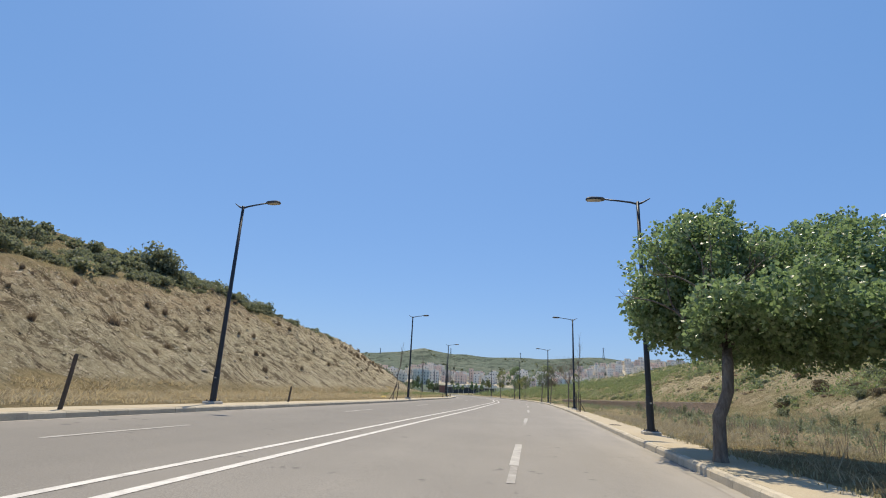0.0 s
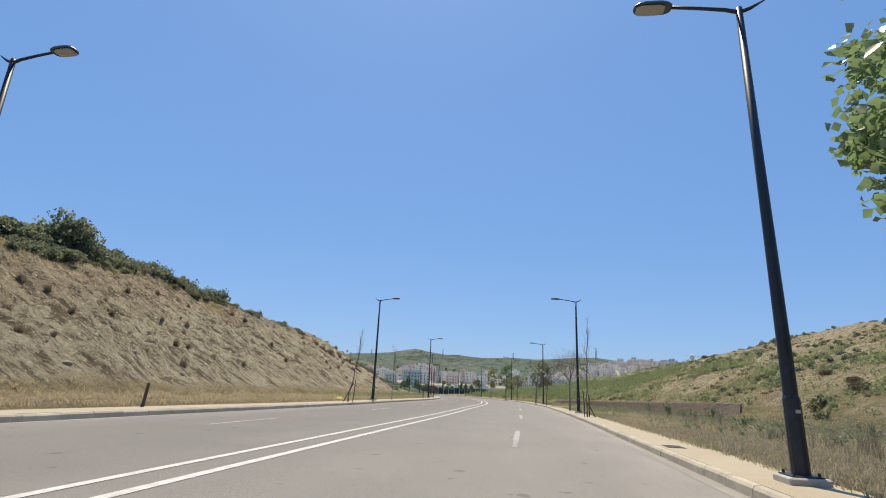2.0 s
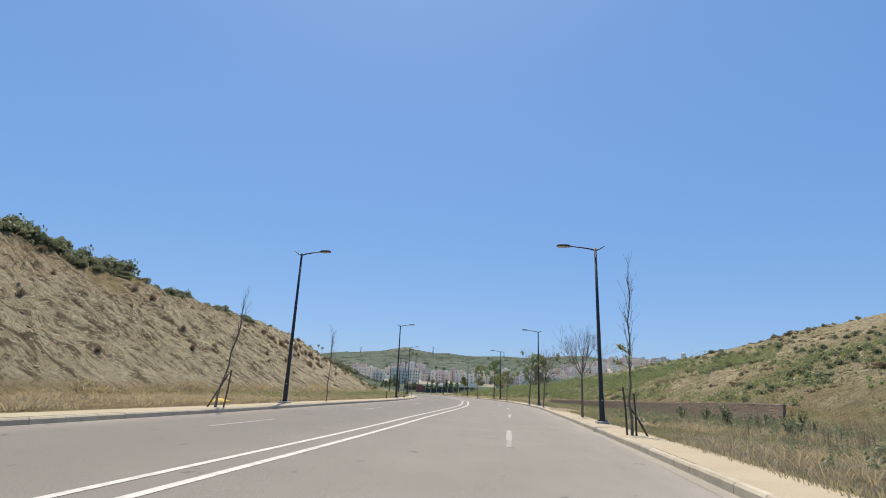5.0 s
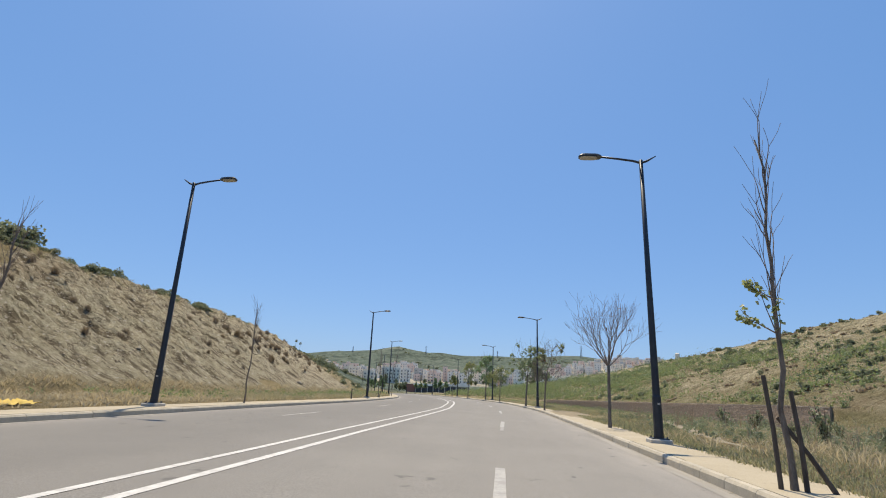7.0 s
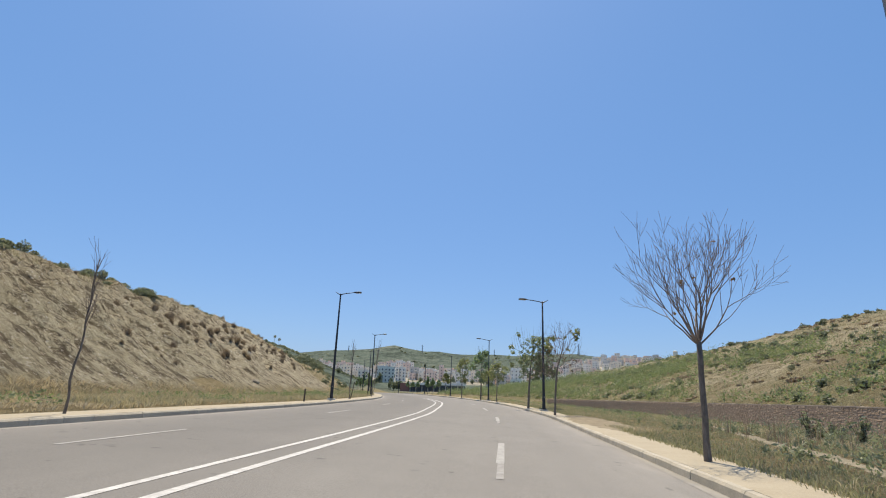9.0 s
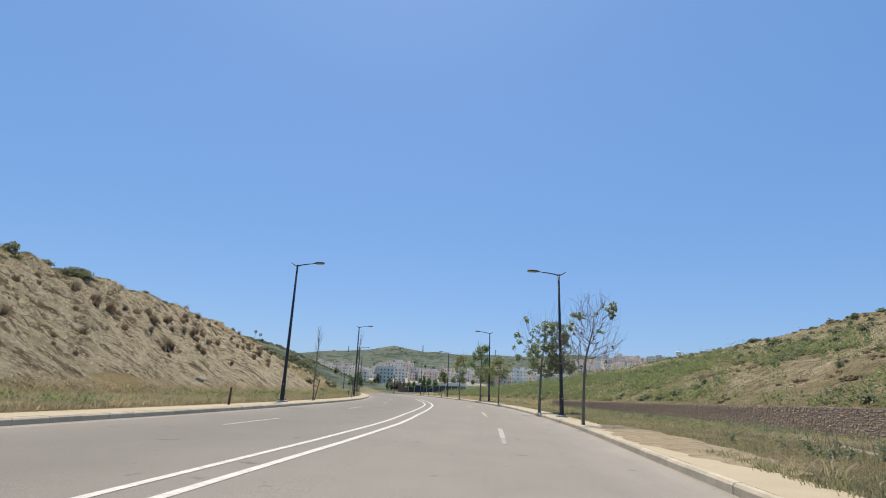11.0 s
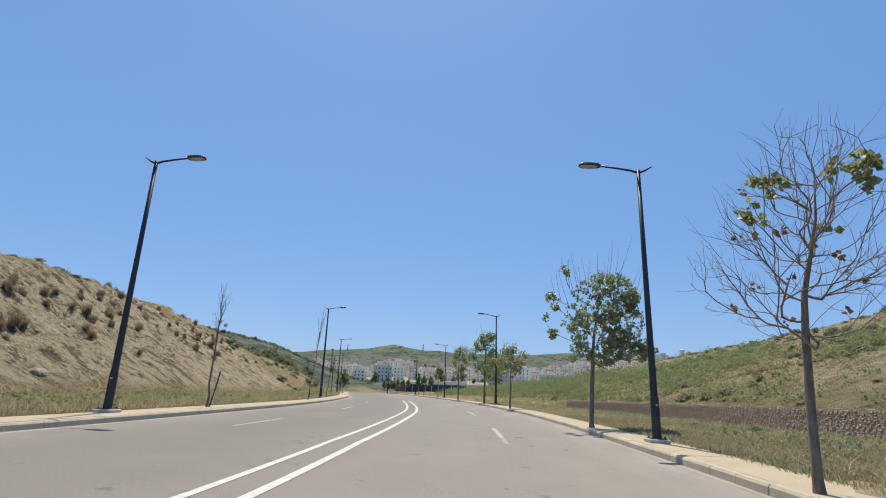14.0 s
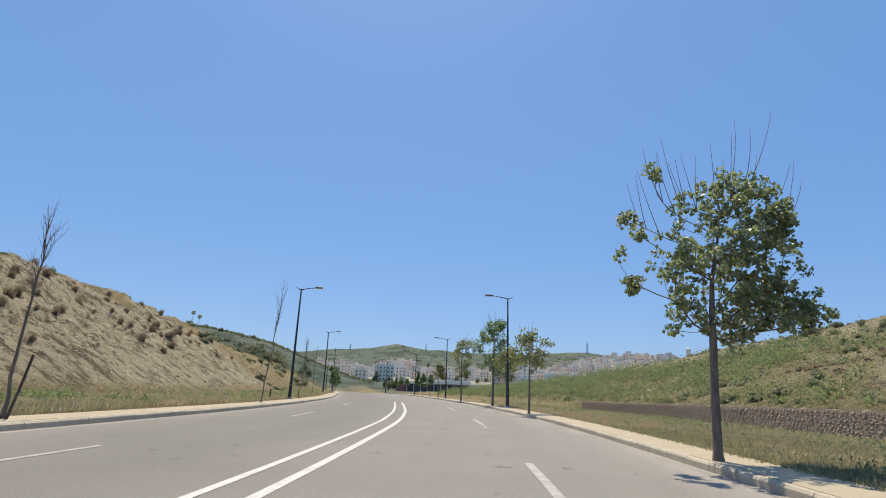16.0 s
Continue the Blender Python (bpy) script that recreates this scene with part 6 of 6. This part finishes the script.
def building(az, r, w, d, floors, paint, label, near, turn=0.0, sink=2.0, balconies=True, name="apartment_building", group="buildings of the town"):
    """near: windows are parts of their own; else they are joined."""
    x, y = at_bearing(az, r)
    z = float(ground_z(x, y))
    t = thing(name, x, y, z, label, "building", group, -az + turn)
    h = floors * 3.0 + 0.6
    bm = bmesh.new()
    add_box(bm, -w / 2, w / 2, -d / 2, d / 2, -sink, h)
    for k in range(1, floors):
        add_box(bm, -w / 2 - 0.12, w / 2 + 0.12, -d / 2 - 0.12, d / 2 + 0.12, k * 3.0 + 0.25, k * 3.0 + 0.45)
    part("wall", bm, paint, t)
    bm = bmesh.new()
    add_box(bm, -w / 2 + 0.3, w / 2 - 0.3, -d / 2 + 0.3, d / 2 - 0.3, h, h + 0.15)
    roof = part("roof", bm, M_ROOF, t)
    bm = bmesh.new()
    for x0, x1, y0, y1 in ((-w / 2, w / 2, -d / 2, -d / 2 + 0.25), (-w / 2, w / 2, d / 2 - 0.25, d / 2), (-w / 2, -w / 2 + 0.25, -d / 2 + 0.25, d / 2 - 0.25), (w / 2 - 0.25, w / 2, -d / 2 + 0.25, d / 2 - 0.25)):
        add_box(bm, x0, x1, y0, y1, h, h + 0.95)
    part("parapet", bm, paint, roof)
    if w > 9:
        bm = bmesh.new()
        add_box(bm, -1.8, 1.8, -0.5, 2.5, h + 0.15, h + 2.7)
        add_box(bm, -2.1, 2.1, -0.8, 2.8, h + 2.7, h + 2.85)
        part("stair_house", bm, paint, roof)
    n = max(int(w / 3.2), 1)
    step_w = w / n
    spots = []
    for k in range(floors):
        for j in range(n):
            spots.append((-w / 2 + step_w * (j + 0.5), -d / 2, k * 3.0 + 1.75, 0, j, k))
        for j in range(max(int(d / 4), 1)):
            dd = d / max(int(d / 4), 1)
            spots.append((w / 2, -d / 2 + dd * (j + 0.5), k * 3.0 + 1.75, 90, -1, k))
            spots.append((-w / 2, -d / 2 + dd * (j + 0.5), k * 3.0 + 1.75, -90, -1, k))
    if near:
        for px, py, pz, a, j, k in spots:
            fr = child("window", WIN_FRAME, t, "", pose(px, py, pz, 0, 0, a))
            child("pane", WIN_PANE, fr)
            if balconies and j >= 0 and k > 0 and (j % 3 == 1):
                child("balcony", balcony_mesh(2.6), t, "", pose(px, py, pz - 1.3, 0, 0, 0))
    else:
        bm = bmesh.new()
        for px, py, pz, a, j, k in spots:
            if a == 0:
                add_box(bm, px - 0.45, px + 0.45, py - 0.06, py + 0.05, pz - 0.6, pz + 0.6)
            else:
                add_box(bm, px - 0.06, px + 0.06, py - 0.55, py + 0.55, pz - 0.6, pz + 0.6)
        tagged(part("glazing", bm, M_PANE, t), kind="stuff")
    return t


rng = np.random.default_rng(8)
# white blocks at the town's near edge
for az, r, w, fl, pt, lab in ((-16.6, 640, 14, 4, 0, "white five-storey apartment block with dark windows"), (-15.0, 560, 12, 4, 1, "cream four-storey apartment block"),
                              (-13.0, 470, 10, 3, 4, "pale three-storey block below the others"), (-10.6, 440, 13, 4, 4, "pale four-storey block below the others"), (-13.6, 640, 11, 4, 0, "white apartment block up the slope"), (-11.0, 620, 10, 4, 1, "cream apartment block up the slope"),
                              (-8.8, 500, 10, 4, 0, "white apartment block with balconies"), (-7.2, 560, 9, 4, 3, "grey apartment block with balconies"), (-5.4, 530, 10, 3, 2, "rose house block with balconies"), (-3.4, 570, 9, 4, 1, "cream house block in mid-town"),
                              (-1.9, 520, 8, 3, 0, "white house block in mid-town"), (0.4, 560, 10, 3, 1, "cream house block behind the trees"), (2.2, 515, 10, 4, 0, "white apartment block behind the trees"), (4.4, 545, 10, 4, 1, "cream apartment block by the green hill"), (5.9, 590, 10, 4, 0, "white apartment block by the green hill")):
    building(az, r, w, 11, fl, PAINTS[pt], lab, True, rng.uniform(-32, 32))
# houses up the slope, row over row
for row in range(-4, 14):
    r = 560 + row * 30
    az = -19.0 + rng.uniform(0, 1)
    while az < 19.5:
        w = rng.uniform(5, 12.5) if az < 5 else rng.uniform(4.5, 8.0)
        el_ok = row < 4.5 + (2.5 if az < -9 else 0) + max(0, (az - 1.0) * 0.62)
        if el_ok and (row >= 0 or az > 1.5) and rng.uniform() < 0.8 and not (row < 2 and az < -8):
            fl = int(rng.choice([1, 2, 2, 3, 3, 4, 5] if az < 6 else [1, 1, 2, 2, 3]))
            pt = int(rng.choice([0, 0, 0, 1, 2, 2, 3, 4] if az < 5 else [0, 0, 1, 1, 2, 2, 3, 4]))
            building(az, r + rng.uniform(-14, 14), w, rng.uniform(7, 11), fl, PAINTS[pt], ("white", "cream", "rose", "grey", "ivory")[pt] + " flat-roofed town house on the slope", False, rng.uniform(-30, 30), name="town_house")
        az += math.degrees((w + rng.uniform(0.6, 5)) / r)


def market_hall():
    """Long low hall with a white fascia and a dark glazed front."""
    x, y = at_bearing(-4.6, 252)
    t = thing("market_hall", x, y, float(ground_z(x, y)), "long low hall with white fascia, dark glass front and brick end", "building", "", 4.6)
    t_h = 3.7
    bm = bmesh.new()
    add_box(bm, -15, 15, 0, 14, -1.5, t_h - 0.3)
    part("wall", bm, M_DARK, t)
    bm = bmesh.new()
    add_box(bm, -16, -3.5, -1.0, 15, t_h - 0.3, t_h + 0.9, 0.05)
    add_box(bm, -3.4, 15.5, -0.6, 15, t_h, t_h + 1.6, 0.05)
    part("fascia", bm, PAINTS[0], t, "white roof fascia")
    bm = bmesh.new()
    add_box(bm, -20, -15.1, 0.5, 12, -1.5, t_h + 0.4)
    part("brick_wing", bm, M_BRICK, t, "red brick wing")
    for k in range(9):
        bm = bmesh.new()
        add_box(bm, -14.4 + k * 3.2, -11.8 + k * 3.2, -0.12, -0.004, 0.5, 2.9)
        part("window", bm, M_HALL_GLASS, t)
    for k in range(10):
        bm = bmesh.new()
        add_box(bm, -14.75 + k * 3.2, -14.45 + k * 3.2, -0.4, -0.13, -1.4, t_h - 0.31)
        part("pillar", bm, PAINTS[3], t)


market_hall()


def mast(az, r, h, label):
    x, y = at_bearing(az, r)
    t = thing("lattice_mast", x, y, float(ground_z(x, y)) - 0.5, label, "mast", "masts on the ridge")
    paths = []
    for sx in (-1, 1):
        for sy in (-1, 1):
            paths.append(([(sx * h * 0.07, sy * h * 0.07, 0), (sx * h * 0.02, sy * h * 0.02, h * 0.75), (sx * 0.15, sy * 0.15, h)], [0.3, 0.25, 0.2]))
    for k in range(7):
        z0, z1 = h * k / 8, h * (k + 1) / 8
        a, b = h * (0.07 - 0.05 * k / 6), h * (0.07 - 0.05 * (k + 1) / 6)
        paths += [([(-a, -a, z0), (b, -b, z1)], [0.14, 0.14]), ([(a, -a, z0), (-b, -b, z1)], [0.14, 0.14]), ([(a, -a, z0), (b, b, z1)], [0.14, 0.14]), ([(-a, a, z0), (-b, -b, z1)], [0.14, 0.14])]
    v, f = tubes(paths, 4)
    child("frame", mesh_of("frame", v, f, M_GALV), t)
    v, f = tubes([([(-h * 0.16, 0, h * 0.8), (h * 0.16, 0, h * 0.8)], [0.2, 0.2]), ([(-h * 0.12, 0, h * 0.92), (h * 0.12, 0, h * 0.92)], [0.2, 0.2])], 4)
    child("cross_arm", mesh_of("cross_arm", v, f, M_GALV), t)


M_GALV = material("galvanised_steel", (0.22, 0.23, 0.25), 0.5, 0.6)
for az, r, h in ((-6.3, 1130, 16), (1.8, 1120, 15), (11.0, 1120, 26), (-14.5, 1120, 13)):
    mast(az, r, h, "thin steel lattice mast on the far ridge")


def water_tower():
    x, y = at_bearing(20.7, 1080)
    t = thing("water_tower", x, y, float(ground_z(x, y)) - 1, "pale water tower on the far hilltop", "tower")
    v, f = tubes([([(0, 0, 0), (0, 0, 14), (0, 0, 15), (0, 0, 18), (0, 0, 23), (0, 0, 24)], [3.0, 2.8, 3.6, 4.2, 4.2, 2.6])], 14)
    child("tank", mesh_of("tank", v, f, PAINTS[1], False), t)


water_tower()

# trees among the houses
TOWN_CROWN = [shrub_mesh("crown", 400 + k, 300, 1.1, 0.3, M_SHRUB) for k in range(3)]
v, f = tubes([([(0, 0, -0.3), (0.03, 0, 0.25), (0, 0.02, 0.6)], [0.07, 0.05, 0.03])], 6)
TOWN_TRUNK = mesh_of("trunk", v, f, M_BARK, True)


def distant_tree(x, y, s, tall, k):
    t = thing("distant_tree", x, y, float(ground_z(x, y)), "dark green tree among fields and houses" if tall < 1.5 else "tall dark narrow tree near the town", "tree", "trees near the town")
    t.scale = (s, s, s * tall)
    child("trunk", TOWN_TRUNK, t)
    child("crown", TOWN_CROWN[k % 3], t, "", pose(0, 0, 0.35))


for k in range(34):
    az, r = rng.uniform(-19, 10), rng.uniform(300, 470)
    x, y = at_bearing(az, r)
    if -18 < az < 1 and r < 360:
        continue
    distant_tree(x, y, rng.uniform(1.4, 2.8), 1.0 if k % 5 else 1.8, k)
for k in range(60):
    az, r = rng.uniform(-19, 18), rng.uniform(470, 900)
    x, y = at_bearing(az, r)
    distant_tree(x, y, rng.uniform(2.0, 3.6), 1.0, k)
cover = []
for k in range(2200):
    az, r = rng.uniform(-36, -11), rng.uniform(290, 480)
    x, y = at_bearing(az, r)
    if wave(np.array(x), np.array(y), 28, 2.2) + 0.6 * wave(np.array(x), np.array(y), 9, 4.2) + 1.6 * (r > 395) > 0.6:
        cover.append((x, y, rng.uniform(1.3, 3.4), rng.uniform(0.5, 0.9), 0.2))
TINY = [shrub_mesh("far_foliage", 180 + k, 60, 0.8, 0.5, M_SHRUB) for k in range(3)]
for k in range(800):
    az, r = rng.uniform(-20, 21), rng.uniform(640, 1140)
    x, y = at_bearing(az, r)
    if wave(np.array(x), np.array(y), 60, 3.1) + 0.7 * wave(np.array(x), np.array(y), 21, 1.2) > 0.15:
        cover.append((x, y, rng.uniform(2.0, 5.0), rng.uniform(0.45, 0.8), 0.25))
joined("far_scrub", TINY, cover, rng, "dark scrub over the far knoll", "scrub")
for k, (az, r) in enumerate(((-9.9, 262), (-9.3, 270), (-10.3, 275), (-19.2, 262), (-18.4, 275))):
    x, y = at_bearing(az, r)
    distant_tree(x, y, 2.2 + 0.3 * (k % 2), 1.4, k)

# ---- kerbs, stone by stone ----


def kerb_stone_mesh():
    """One metre of kerb: chamfered front edge, a little taper; x from the road towards the pavement."""
    prof = [(0.0, -0.2), (0.02, 0.12), (0.055, 0.162), (0.15, 0.17), (0.15, -0.2)]
    v, f = [], []
    n = len(prof)
    for y, s in ((0.002, 0.0), (0.012, 1.0), (0.988, 1.0), (0.998, 0.0)):
        for i, (x, z) in enumerate(prof):
            dx = 0.0 if s else (0.006 if i < 3 else 0.0)
            v.append((x + dx, y, z - (0.0 if s or z < 0 else 0.01)))
    for r in range(3):
        for i in range(n):
            f.append((r * n + i, r * n + (i + 1) % n, (r + 1) * n + (i + 1) % n, (r + 1) * n + i))
    f += [tuple(range(n)), tuple(reversed(range(3 * n, 4 * n)))]
    return mesh_of("kerb_stone", v, [tuple(reversed(q)) for q in f], M_KERB)


KERB_ME = kerb_stone_mesh()


def kerb(name, o, side, top, y0, y1, label):
    holder = tagged(new(name), label, "kerb", kind="structure")
    g = np.random.default_rng(17 if side > 0 else 18)
    y = float(y0)
    while y < y1:
        x0, x1 = float(mid(y)) + o, float(mid(y + 1)) + o
        a = math.degrees(math.atan2(x0 - x1, 1.0))
        slope = math.degrees(math.atan2(float(top(y + 1) - top(y)), 1.0))
        ob = new("kerb_stone", KERB_ME)
        ob.parent = holder
        z = float(top(y)) - KERB_H + g.uniform(-0.006, 0.006)
        dx = g.uniform(-0.006, 0.006)
        if side > 0:
            ob.matrix_basis = pose(x0 + dx, y, z, slope, 0, a)
        else:
            ob.matrix_basis = pose(x1 + dx, y + 1, z, -slope, 0, a + 180)
        y += 1.0
    # the rest, out of sight or far off, in one run
    v, f = [], []
    for ya, yb in ((-60.0, float(y0)), (float(y1), 260.0)):
        ys = np.arange(ya, yb + 0.01, 1.0)
        for i, yy in enumerate(ys):
            xx, zz = float(mid(yy)) + o, float(top(yy))
            b = len(v)
            v += [(xx, yy, zz - 0.4), (xx + side * 0.02, yy, zz - 0.02), (xx + side * 0.04, yy, zz), (xx + side * 0.15, yy, zz)]
            if i < len(ys) - 1:
                for k in range(3):
                    q = (b + k, b + k + 1, b + k + 5, b + k + 4)
                    f.append(q if side < 0 else tuple(reversed(q)))
    tagged(child("kerb_run", mesh_of("kerb_run", v, f, M_KERB), holder), kind="stuff")


kerb("kerb_right", KERB_R, 1, top_right, 8, 150, "beige concrete kerbstones along the pavement")
kerb("kerb_left", KERB_L, -1, top_left, 12, 150, "weathered concrete kerbstones along the pavement")
